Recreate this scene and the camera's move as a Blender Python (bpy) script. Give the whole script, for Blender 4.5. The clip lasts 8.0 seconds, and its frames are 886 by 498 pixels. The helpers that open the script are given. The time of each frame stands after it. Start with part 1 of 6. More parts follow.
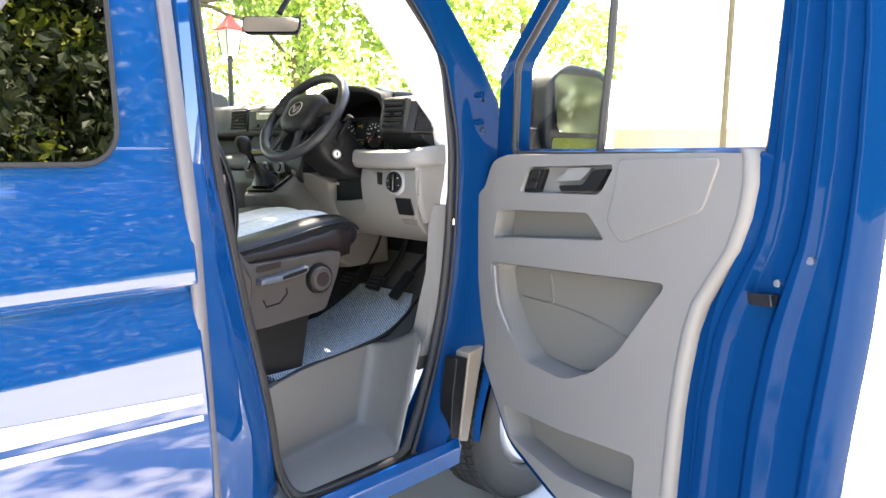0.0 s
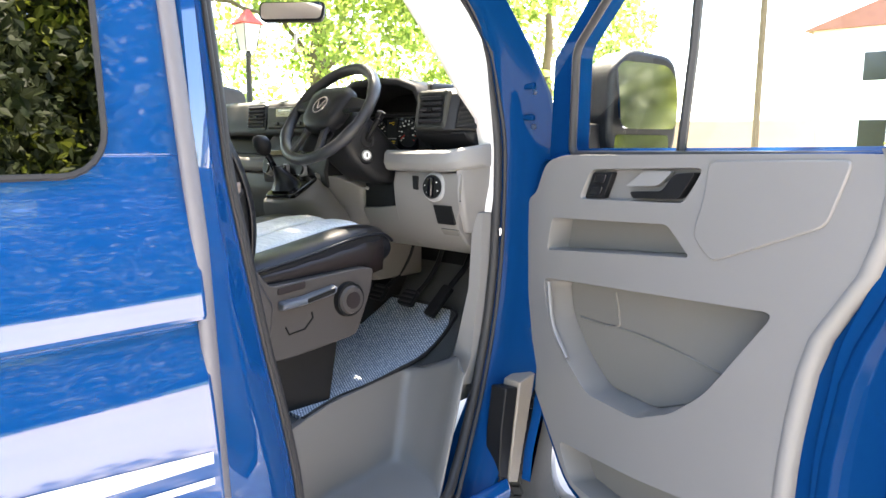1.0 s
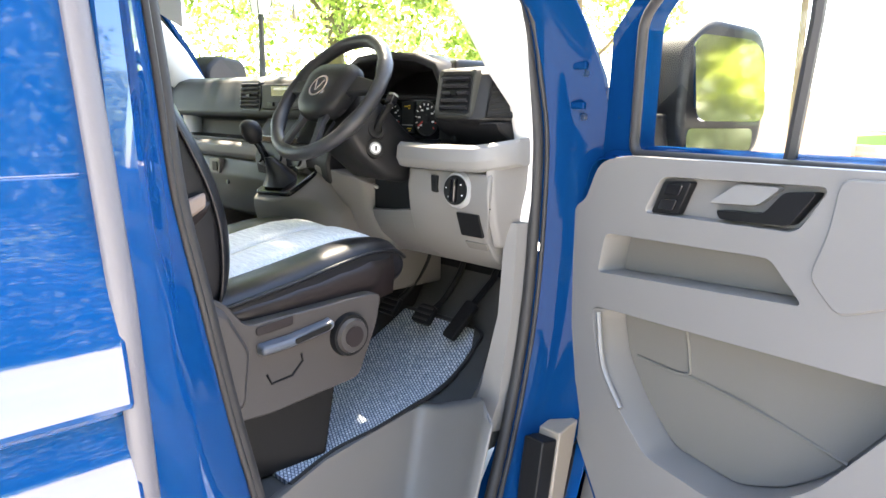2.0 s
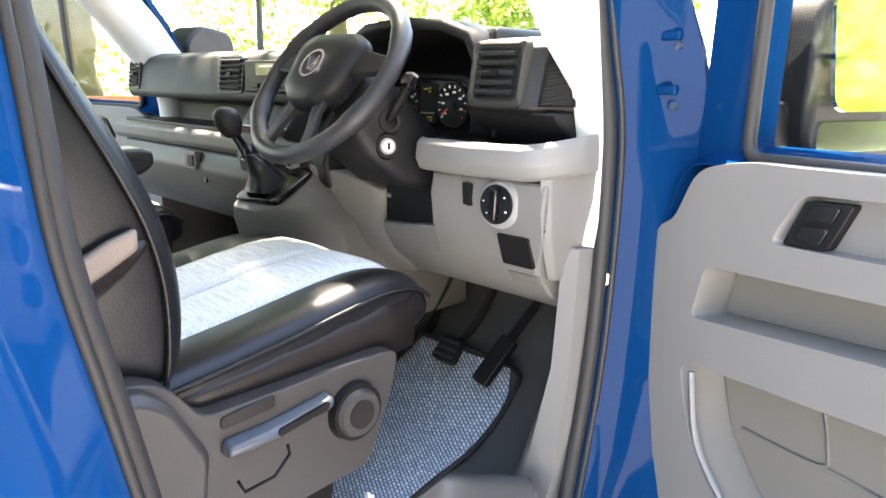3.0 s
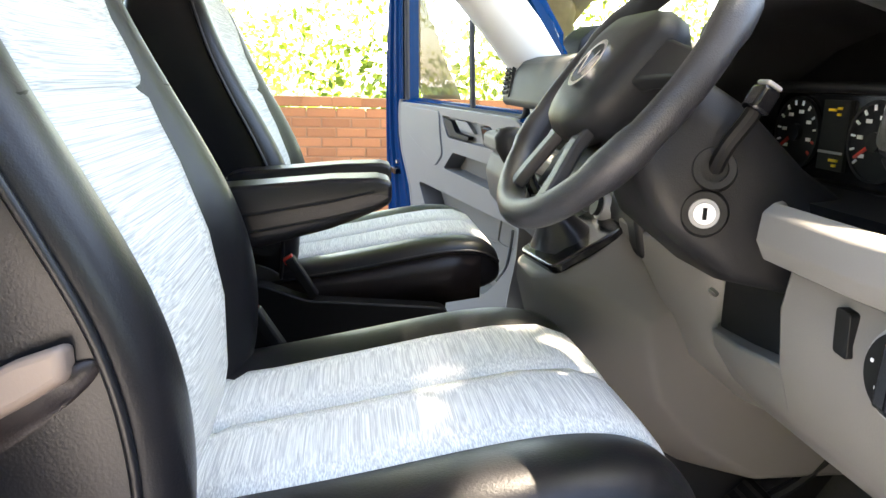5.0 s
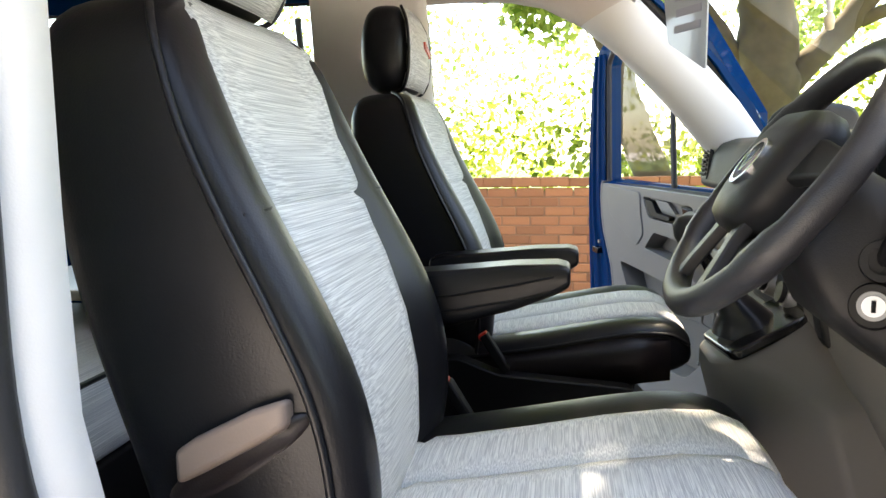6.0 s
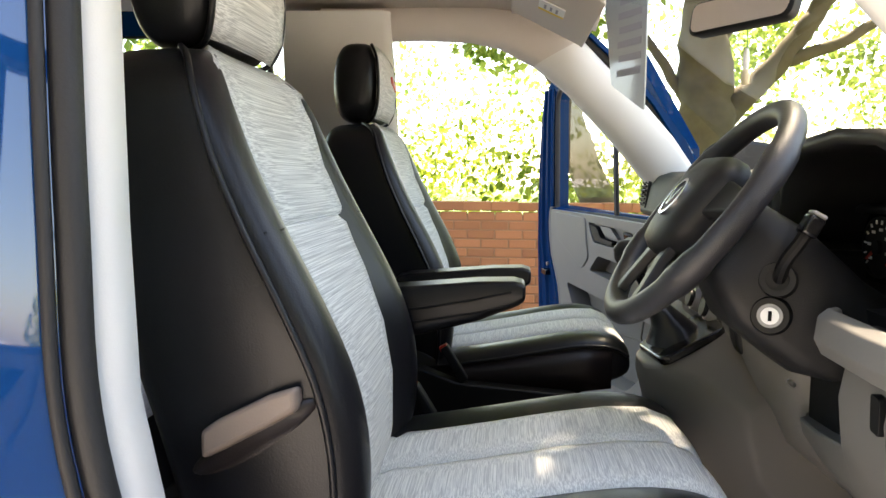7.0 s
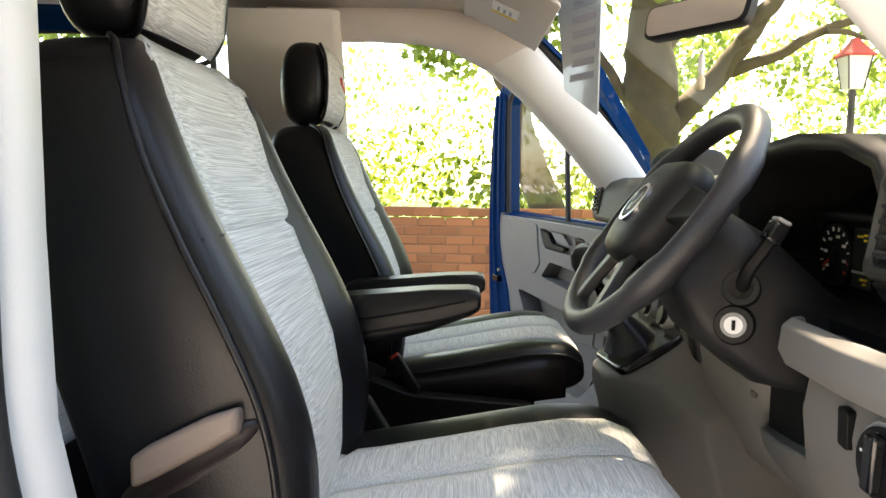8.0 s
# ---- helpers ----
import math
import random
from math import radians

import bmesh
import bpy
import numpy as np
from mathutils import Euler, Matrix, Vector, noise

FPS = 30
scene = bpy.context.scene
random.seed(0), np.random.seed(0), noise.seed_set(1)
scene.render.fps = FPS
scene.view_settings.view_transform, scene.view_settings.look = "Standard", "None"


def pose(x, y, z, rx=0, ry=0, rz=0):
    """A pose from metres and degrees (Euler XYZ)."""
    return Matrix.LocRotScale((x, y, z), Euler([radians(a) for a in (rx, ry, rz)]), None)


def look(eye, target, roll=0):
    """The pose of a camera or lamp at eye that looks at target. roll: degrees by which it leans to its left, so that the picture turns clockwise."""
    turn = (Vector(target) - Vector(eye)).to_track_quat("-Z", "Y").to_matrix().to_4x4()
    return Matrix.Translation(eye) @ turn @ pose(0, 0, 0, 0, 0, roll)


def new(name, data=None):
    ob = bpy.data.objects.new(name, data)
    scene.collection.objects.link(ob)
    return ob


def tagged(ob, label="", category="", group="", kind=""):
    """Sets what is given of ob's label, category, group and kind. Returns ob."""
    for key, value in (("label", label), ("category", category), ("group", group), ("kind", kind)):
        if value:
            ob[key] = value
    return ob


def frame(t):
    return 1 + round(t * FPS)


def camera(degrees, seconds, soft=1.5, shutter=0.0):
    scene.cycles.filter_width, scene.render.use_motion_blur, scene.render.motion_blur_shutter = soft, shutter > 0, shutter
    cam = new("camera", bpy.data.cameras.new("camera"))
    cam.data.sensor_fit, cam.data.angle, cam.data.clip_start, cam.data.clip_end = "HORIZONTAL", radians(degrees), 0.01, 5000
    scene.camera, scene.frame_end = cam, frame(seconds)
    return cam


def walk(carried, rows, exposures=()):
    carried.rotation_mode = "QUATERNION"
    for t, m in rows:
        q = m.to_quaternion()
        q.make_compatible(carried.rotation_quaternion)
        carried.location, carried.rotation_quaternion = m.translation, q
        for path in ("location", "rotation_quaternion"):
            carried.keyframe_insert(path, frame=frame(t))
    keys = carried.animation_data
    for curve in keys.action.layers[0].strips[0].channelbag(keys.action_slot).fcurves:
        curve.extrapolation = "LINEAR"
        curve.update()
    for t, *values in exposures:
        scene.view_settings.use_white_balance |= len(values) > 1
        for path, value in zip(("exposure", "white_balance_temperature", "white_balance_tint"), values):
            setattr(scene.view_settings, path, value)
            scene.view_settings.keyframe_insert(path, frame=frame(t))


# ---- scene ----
cam = camera(63.3, 8.0)
PATH = [
    (0, (2.396, 0.035, 1.305), (1.071, 1.507, 1.024), 0.9),
    (0.5, (2.301, 0.111, 1.305), (0.947, 1.555, 1.018), 1.4),
    (1, (2.146, 0.199, 1.318), (0.784, 1.634, 1.022), 0.4),
    (1.2, (2.093, 0.242, 1.327), (0.732, 1.676, 1.024), 0.4),
    (2.3, (1.742, 0.563, 1.384), (0.349, 1.936, 0.967), 1.0),
    (2.5, (1.657, 0.609, 1.381), (0.265, 1.98, 0.952), 0.9),
    (3, (1.514, 0.744, 1.394), (0.129, 2.114, 0.938), 0.9),
    (3.5, (1.402, 0.881, 1.391), (-0.121, 2.092, 0.93), 1.3),
    (4, (1.272, 0.99, 1.378), (-0.346, 2.065, 0.901), 2.2),
    (4.5, (1.176, 1.104, 1.383), (-0.543, 2.011, 0.911), 0.7),
    (4.8, (1.16, 1.192, 1.387), (-0.722, 1.7, 0.941), 2.7),
    (5, (1.175, 1.244, 1.403), (-0.753, 1.504, 0.939), 1.4),
    (5.2, (1.187, 1.29, 1.401), (-0.765, 1.304, 0.962), -0.2),
    (6.3, (1.31, 1.291, 1.441), (-0.645, 0.954, 1.187), -0.8),
    (6.5, (1.34, 1.275, 1.436), (-0.632, 1.045, 1.2), -0.3),
    (7, (1.417, 1.275, 1.446), (-0.565, 1.092, 1.244), 0.4),
    (7.5, (1.438, 1.288, 1.445), (-0.552, 1.165, 1.278), 0.9),
    (8, (1.367, 1.265, 1.443), (-0.624, 1.223, 1.258), 0.8),
]
walk(cam, [(t, look(eye, target, roll)) for t, eye, target, roll in PATH],
     exposures=[(0, 3.65, 7450, 13), (1.2, 3.6, 7450, 13), (2.5, 4.05, 7550, 13), (3.5, 4.05, 7750, 13), (5.2, 3.9, 8000, 14), (6.3, 3.1, 8300, 15), (8, 3.0, 8700, 15)])

# ---- world and sun ----
SUN = Vector((-0.38, 0.22, 0.90)).normalized()
world = bpy.data.worlds.new("sky")
scene.world = world
world.use_nodes = True
wn, wl = world.node_tree.nodes, world.node_tree.links
sky = wn.new("ShaderNodeTexSky")
sky.sky_type, sky.sun_disc = "NISHITA", False
sky.sun_elevation, sky.sun_rotation = math.asin(SUN.z), math.atan2(SUN.x, SUN.y)
wn["Background"].inputs["Strength"].default_value = 0.15
wl.new(sky.outputs["Color"], wn["Background"].inputs["Color"])
lamp = bpy.data.lights.new("sun", "SUN")
lamp.energy, lamp.angle, lamp.color = 5.0, radians(0.6), (1.0, 0.95, 0.86)
sun = new("sun", lamp)
sun.matrix_world = look(SUN * 30, (0, 0, 0))


# ---- materials ----
def material(name, colour, rough=0.5, metal=0.0, vary=0.15, scale=8.0, fine=120.0, bump=0.0, coat=0.0,
             spec=0.5, second=None, piece=0.0):
    """A surface with variation at two scales and fine relief, in metres of the object."""
    m = bpy.data.materials.new(name)
    m.use_nodes = True
    n, l = m.node_tree.nodes, m.node_tree.links
    b = n["Principled BSDF"]
    b.inputs["Metallic"].default_value = metal
    b.inputs["Coat Weight"].default_value = coat
    b.inputs["Coat Roughness"].default_value = 0.03
    b.inputs["Specular IOR Level"].default_value = spec
    co = n.new("ShaderNodeTexCoord")
    big, small = n.new("ShaderNodeTexNoise"), n.new("ShaderNodeTexNoise")
    for tex, sc, det in ((big, scale, 4), (small, fine, 3)):
        tex.inputs["Scale"].default_value, tex.inputs["Detail"].default_value = sc, det
        l.new(co.outputs["Object"], tex.inputs["Vector"])
    mix = n.new("ShaderNodeMix")
    mix.data_type = "RGBA"
    lo = second or tuple(c * (1 - vary) for c in colour)
    hi = tuple(min(1, c * (1 + vary)) for c in colour)
    mix.inputs["A"].default_value, mix.inputs["B"].default_value = (*lo, 1), (*hi, 1)
    add = n.new("ShaderNodeMath")
    add.operation = "MULTIPLY_ADD"
    add.inputs[1].default_value, add.inputs[2].default_value = 0.3, 0.0
    l.new(small.outputs["Fac"], add.inputs[0])
    ad2 = n.new("ShaderNodeMath")
    ad2.operation = "MULTIPLY_ADD"
    ad2.inputs[1].default_value = 0.8
    l.new(big.outputs["Fac"], ad2.inputs[0])
    l.new(add.outputs[0], ad2.inputs[2])
    fac = ad2.outputs[0]
    if piece:
        info = n.new("ShaderNodeObjectInfo")
        geo = n.new("ShaderNodeNewGeometry")
        rnd = n.new("ShaderNodeMath")
        rnd.operation = "ADD"
        l.new(info.outputs["Random"], rnd.inputs[0])
        l.new(geo.outputs["Random Per Island"], rnd.inputs[1])
        fr = n.new("ShaderNodeMath")
        fr.operation = "FRACT"
        l.new(rnd.outputs[0], fr.inputs[0])
        pm = n.new("ShaderNodeMix")
        pm.inputs["Factor"].default_value = piece
        l.new(fac, pm.inputs["A"])
        l.new(fr.outputs[0], pm.inputs["B"])
        fac = pm.outputs["Result"]
    l.new(fac, mix.inputs["Factor"])
    l.new(mix.outputs["Result"], b.inputs["Base Color"])
    r = n.new("ShaderNodeMapRange")
    r.inputs["To Min"].default_value, r.inputs["To Max"].default_value = max(0.02, rough - 0.08), min(1, rough + 0.1)
    l.new(big.outputs["Fac"], r.inputs["Value"])
    l.new(r.outputs["Result"], b.inputs["Roughness"])
    if bump:
        bp = n.new("ShaderNodeBump")
        bp.inputs["Strength"].default_value, bp.inputs["Distance"].default_value = bump, 0.002
        l.new(small.outputs["Fac"], bp.inputs["Height"])
        l.new(bp.outputs["Normal"], b.inputs["Normal"])
    return m


def woven(name, colour, dark, stretch, rough=0.85, contrast=0.6):
    """Cloth with a streaked or tweedy weave; stretch: noise scale along x, y, z."""
    m = material(name, colour, rough, vary=0.1, bump=0.4, fine=400)
    n, l = m.node_tree.nodes, m.node_tree.links
    b = n["Principled BSDF"]
    mp = n.new("ShaderNodeMapping")
    mp.inputs["Scale"].default_value = stretch
    l.new(n["Texture Coordinate"].outputs["Object"], mp.inputs["Vector"])
    t = n.new("ShaderNodeTexNoise")
    t.inputs["Scale"].default_value, t.inputs["Detail"].default_value = 1.0, 2
    l.new(mp.outputs["Vector"], t.inputs["Vector"])
    ramp = n.new("ShaderNodeValToRGB")
    ramp.color_ramp.elements[0].position, ramp.color_ramp.elements[1].position = 0.5 - contrast / 4, 0.5 + contrast / 4
    ramp.color_ramp.elements[0].color, ramp.color_ramp.elements[1].color = (*dark, 1), (*colour, 1)
    l.new(t.outputs["Fac"], ramp.inputs["Fac"])
    l.new(ramp.outputs["Color"], b.inputs["Base Color"])
    bp = [x for x in n if x.type == "BUMP"][0]
    l.new(t.outputs["Fac"], bp.inputs["Height"])
    return m


def basket(name, pale, mid, dark):
    """Basket weave of short threads, with flecks."""
    m = woven(name, (1, 1, 1), (0.55, 0.58, 0.62), (190, 190, 80), contrast=0.35)
    n, l = m.node_tree.nodes, m.node_tree.links
    mp = n.new("ShaderNodeMapping")
    mp.inputs["Rotation"].default_value = (0, 0, 0.5)
    l.new(n["Texture Coordinate"].outputs["Object"], mp.inputs["Vector"])
    br = n.new("ShaderNodeTexBrick")
    for key, val in (("Scale", 1.0), ("Mortar Size", 0.0016), ("Mortar Smooth", 0.5), ("Brick Width", 0.013), ("Row Height", 0.0075), ("Bias", 0.25)):
        br.inputs[key].default_value = val
    br.inputs["Color1"].default_value, br.inputs["Color2"].default_value, br.inputs["Mortar"].default_value = (*mid, 1), (*pale, 1), (*dark, 1)
    l.new(mp.outputs["Vector"], br.inputs["Vector"])
    mx = n.new("ShaderNodeMix")
    mx.data_type, mx.blend_type = "RGBA", "MULTIPLY"
    mx.inputs["Factor"].default_value = 1.0
    l.new(br.outputs["Color"], mx.inputs["A"])
    ramp = [x for x in n if x.type == "VALTORGB"][0]
    l.new(ramp.outputs["Color"], mx.inputs["B"])
    l.new(mx.outputs["Result"], n["Principled BSDF"].inputs["Base Color"])
    bp = [x for x in n if x.type == "BUMP"][0]
    l.new(br.outputs["Fac"], bp.inputs["Height"])
    bp.invert = True
    return m


def glass(name, tint=(1, 1, 1), rough=0.0, dark=0.0):
    """A thin pane: clear or tinted straight through, with mirror gloss by Fresnel."""
    m = bpy.data.materials.new(name)
    m.use_nodes = True
    n, l = m.node_tree.nodes, m.node_tree.links
    n.remove(n["Principled BSDF"])
    tr, gl, mx, lw, mr = (n.new(k) for k in ("ShaderNodeBsdfTransparent", "ShaderNodeBsdfGlossy", "ShaderNodeMixShader", "ShaderNodeLayerWeight", "ShaderNodeMath"))
    tr.inputs["Color"].default_value = (*tint, 1)
    gl.inputs["Roughness"].default_value = rough
    lw.inputs["Blend"].default_value = 0.5
    pw = n.new("ShaderNodeMath")
    pw.operation = "POWER"
    pw.inputs[1].default_value = 5.0
    l.new(lw.outputs["Facing"], pw.inputs[0])
    mr.operation = "MULTIPLY_ADD"
    mr.inputs[1].default_value, mr.inputs[2].default_value = 0.8, 0.035 + dark
    l.new(pw.outputs[0], mr.inputs[0])
    l.new(mr.outputs[0], mx.inputs[0])
    l.new(tr.outputs[0], mx.inputs[1])
    l.new(gl.outputs[0], mx.inputs[2])
    l.new(mx.outputs[0], n["Material Output"].inputs["Surface"])
    return m


def leafy(name, a, b, glow=0.5):
    m = bpy.data.materials.new(name)
    m.use_nodes = True
    n, l = m.node_tree.nodes, m.node_tree.links
    p = n["Principled BSDF"]
    p.inputs["Roughness"].default_value = 0.5
    geo, mix, tl, ms = (n.new("ShaderNode" + k) for k in ("NewGeometry", "Mix", "BsdfTranslucent", "MixShader"))
    mix.data_type = "RGBA"
    mix.inputs["A"].default_value, mix.inputs["B"].default_value = (*a, 1), (*b, 1)
    l.new(geo.outputs["Random Per Island"], mix.inputs["Factor"])
    l.new(mix.outputs["Result"], p.inputs["Base Color"])
    l.new(mix.outputs["Result"], tl.inputs["Color"])
    ms.inputs[0].default_value = glow
    l.new(p.outputs[0], ms.inputs[1])
    l.new(tl.outputs[0], ms.inputs[2])
    l.new(ms.outputs[0], n["Material Output"].inputs["Surface"])
    return m


BLUE = material("blue_paint", (0.0, 0.044, 0.165), 0.25, vary=0.04, fine=300, coat=1.0, spec=0.0)
BLUE.node_tree.nodes["Principled BSDF"].inputs["Coat IOR"].default_value = 1.72
# the body blue again, darkened and dulled to paint in shade round the doors
SHADEBLUE = material("blue_paint_shaded", (0.0, 0.023, 0.084), 0.28, vary=0.05, fine=300, coat=0.10, spec=0.0)
SHADEBLUE.node_tree.nodes["Principled BSDF"].inputs["Coat IOR"].default_value = 1.55
TRIMGREY = material("grey_plastic", (0.146, 0.138, 0.128), 0.5, vary=0.05, fine=500, bump=0.12)
LEDGE = material("pale_grey_plastic", (0.165, 0.160, 0.153), 0.5, vary=0.05, fine=500, bump=0.1)
CONSOLE = material("warm_grey_plastic", (0.112, 0.103, 0.094), 0.55, vary=0.06, fine=500, bump=0.12)
# the trim grey with the shade of the door pockets put into its colour
POCKETSHADE = material("pocket_shade_plastic", (0.115, 0.107, 0.094), 0.75, vary=0.06, fine=400, bump=0.2)
LINER = material("liner_plastic", (0.20, 0.165, 0.13), 0.45, vary=0.08, fine=400, bump=0.15)
# grey trim darkened and greened, painting in the leafy shade on the passenger side
SHADEGREY = material("shade_tinted_grey_plastic", (0.060, 0.057, 0.046), 0.55, vary=0.08, fine=500, bump=0.12)
TAUPE = material("taupe_plastic", (0.042, 0.037, 0.035), 0.42, vary=0.08, fine=500, bump=0.12)
DASH = material("charcoal_plastic", (0.0085, 0.0085, 0.0095), 0.5, spec=0.3, vary=0.1, fine=600, bump=0.15)
DASHP = material("dash_soft_plastic", (0.022, 0.023, 0.020), 0.6, spec=0.35, vary=0.1, fine=600, bump=0.15)
BLACK = material("black_plastic", (0.005, 0.005, 0.0055), 0.5, spec=0.25, vary=0.15, fine=300)
GLOSSBLACK = material("gloss_black", (0.006, 0.006, 0.007), 0.15, vary=0.1)
RUBBER = material("rubber", (0.022, 0.021, 0.021), 0.55, spec=0.35, vary=0.15, fine=300, bump=0.2)
GREYRUBBER = material("grey_edge_rubber", (0.11, 0.105, 0.115), 0.5, vary=0.08, fine=300, bump=0.15)
WHEELSKIN = material("wheel_leatherette", (0.017, 0.017, 0.020), 0.42, vary=0.1, fine=700, bump=0.3)
LEATHER = material("black_leatherette", (0.0075, 0.0075, 0.0095), 0.34, spec=0.34, vary=0.15, scale=12, fine=420, bump=0.14)
# black leatherette browned, with warm light off the ground put into its colour
BOUNCELEATHER = material("bounce_lit_leatherette", (0.017, 0.0125, 0.0125), 0.38, spec=0.34, vary=0.15, scale=9, fine=420, bump=0.14)
FABRIC = woven("grey_streaked_fabric", (0.85, 0.86, 0.83), (0.50, 0.51, 0.51), (5, 800, 800))
FABRICBACK = woven("grey_streaked_fabric_upright", (0.85, 0.85, 0.82), (0.46, 0.46, 0.45), (5, 900, 800))
MAT = basket("tweed_mat", (0.72, 0.76, 0.80), (0.40, 0.46, 0.54), (0.10, 0.13, 0.18))
CARPET = material("dark_carpet", (0.05, 0.048, 0.045), 0.9, vary=0.3, fine=500, bump=0.8)
HEADLINER = material("beige_headliner", (0.62, 0.55, 0.49), 0.85, vary=0.05, fine=600, bump=0.2)
PILLARTRIM = material("pale_pillar_trim", (0.74, 0.71, 0.66), 0.6, vary=0.04, fine=500, bump=0.1)
LEVERTAN = material("tan_lever_plastic", (0.22, 0.165, 0.135), 0.45, vary=0.06, fine=400, bump=0.1)
CHROME = material("chrome", (0.75, 0.76, 0.78), 0.12, 1.0, vary=0.03)
STEEL = material("zinc_bolt", (0.55, 0.55, 0.52), 0.35, 1.0, vary=0.15)
WHITE = material("white_vinyl", (0.80, 0.80, 0.80), 0.4, vary=0.03, coat=0.5)
PAPER = material("white_paper", (0.78, 0.77, 0.74), 0.7, vary=0.05)
RED = material("red_plastic", (0.55, 0.03, 0.015), 0.4, vary=0.05)
YELLOW = material("yellow_label", (0.75, 0.5, 0.02), 0.5, vary=0.05)
GREYMARK = material("grey_print", (0.30, 0.30, 0.31), 0.6, vary=0.05)
AMBER = material("amber_plastic", (0.35, 0.09, 0.01), 0.4, vary=0.05)
SILVER = material("satin_silver", (0.26, 0.26, 0.26), 0.4, vary=0.05)
TYRE = material("tyre_rubber", (0.03, 0.03, 0.03), 0.75, vary=0.2, fine=250, bump=0.4)
ALLOY = material("wheel_steel", (0.55, 0.55, 0.56), 0.35, 0.6, vary=0.08)
MIRROR = material("mirror_glass", (0.9, 0.9, 0.9), 0.02, 1.0, vary=0.01)
PANE = glass("clear_glass", (0.93, 0.96, 0.94))
SMOKE = glass("smoked_glass", (0.02, 0.022, 0.02), dark=0.09)
ASPHALT = material("pale_asphalt", (0.48, 0.465, 0.46), 0.9, vary=0.22, scale=0.8, fine=140, bump=0.7)
PAVING = material("pavement_asphalt", (0.17, 0.165, 0.155), 0.9, vary=0.25, scale=1.2, fine=160, bump=0.7)
GRASS = material("grass", (0.07, 0.13, 0.025), 0.9, vary=0.5, scale=1.5, fine=60, bump=0.9)
BRICK = material("red_brick", (0.40, 0.15, 0.06), 0.85, vary=0.35, scale=5, fine=90, bump=0.8, piece=0.55)
# red brick paled in its colour for the glare on the walls ahead
PALEBRICK = material("glare_paled_brick", (0.40, 0.26, 0.19), 0.85, vary=0.35, scale=5, fine=90, bump=0.8, piece=0.55)
MORTAR = material("mortar", (0.33, 0.16, 0.08), 0.9, vary=0.2, fine=150, bump=0.6)
BARK = material("plane_bark", (0.045, 0.034, 0.02), 0.9, vary=0.6, scale=6, fine=22, bump=0.4, second=(0.15, 0.12, 0.07))
LEAF = leafy("fresh_leaves", (0.12, 0.21, 0.03), (0.46, 0.54, 0.14), 0.55)
LEAFMID = leafy("shrub_leaves", (0.10, 0.16, 0.015), (0.46, 0.50, 0.08), 0.5)
LEAFDARK = leafy("dark_leaves", (0.010, 0.024, 0.006), (0.085, 0.105, 0.04), 0.2)
IRON = material("black_iron", (0.012, 0.013, 0.012), 0.4, vary=0.2)
RENDERWALL = material("pale_render", (0.65, 0.60, 0.53), 0.85, vary=0.08, scale=1.0, fine=80, bump=0.3)
SLATE = material("roof_tile", (0.25, 0.10, 0.07), 0.8, vary=0.3, scale=3, fine=40, bump=0.5)
LENS = material("lantern_glass", (0.75, 0.75, 0.72), 0.3, vary=0.03)


# ---- mesh helpers ----
def finish(name, bm, mat, parent=None, label="", smooth=35, bevel=0.0, subsurf=0, solid=0.0, recalc=True):
    if recalc:
        bmesh.ops.recalc_face_normals(bm, faces=bm.faces)
    me = bpy.data.meshes.new(name)
    bm.to_mesh(me)
    bm.free()
    me.materials.append(mat)
    me.shade_smooth()
    if not subsurf:
        me.set_sharp_from_angle(angle=radians(smooth))
    ob = new(name, me)
    if parent:
        ob.parent = parent
    if solid:
        md = ob.modifiers.new("thickness", "SOLIDIFY")
        md.thickness, md.offset = solid, -1
    if bevel:
        md = ob.modifiers.new("edges", "BEVEL")
        md.width, md.segments, md.limit_method, md.angle_limit = bevel, 3, "ANGLE", radians(30)
        md.harden_normals = False
    if subsurf:
        md = ob.modifiers.new("round", "SUBSURF")
        md.levels = md.render_levels = subsurf
    if label:
        ob["label"] = label
    return ob


def part(name, bm, mat, parent, label="", **k):
    return finish(name, bm, mat, parent, label, **k)


def thing(name, label, category, group="", kind="", at=(0, 0, 0)):
    e = new(name)
    e.location = at
    return tagged(e, label, category, group, kind)


def box(x0, x1, y0, y1, z0, z1, bm=None):
    bm = bm or bmesh.new()
    v = [bm.verts.new((x, y, z)) for x in (x0, x1) for y in (y0, y1) for z in (z0, z1)]
    for f in ((0, 1, 3, 2), (4, 6, 7, 5), (0, 4, 5, 1), (2, 3, 7, 6), (0, 2, 6, 4), (1, 5, 7, 3)):
        bm.faces.new([v[i] for i in f])
    return bm


def loft(rings, closed=True, caps=True, bm=None):
    """Skins rings of equal count."""
    bm = bm or bmesh.new()
    vs = [[bm.verts.new(p) for p in r] for r in rings]
    k = len(rings[0])
    for a, b in zip(vs, vs[1:]):
        for i in range(k if closed else k - 1):
            j = (i + 1) % k
            bm.faces.new((a[i], a[j], b[j], b[i]))
    if caps and closed:
        bm.faces.new(vs[0][::-1])
        bm.faces.new(vs[-1])
    return bm


def prism(pts, axis, a, b, bm=None):
    """A polygon drawn in the two other axes (in order x, y, z), run from a to b along axis."""
    def put(p, c):
        return {"x": (c, p[0], p[1]), "y": (p[0], c, p[1]), "z": (p[0], p[1], c)}[axis]
    return loft([[put(p, a) for p in pts], [put(p, b) for p in pts]], bm=bm)


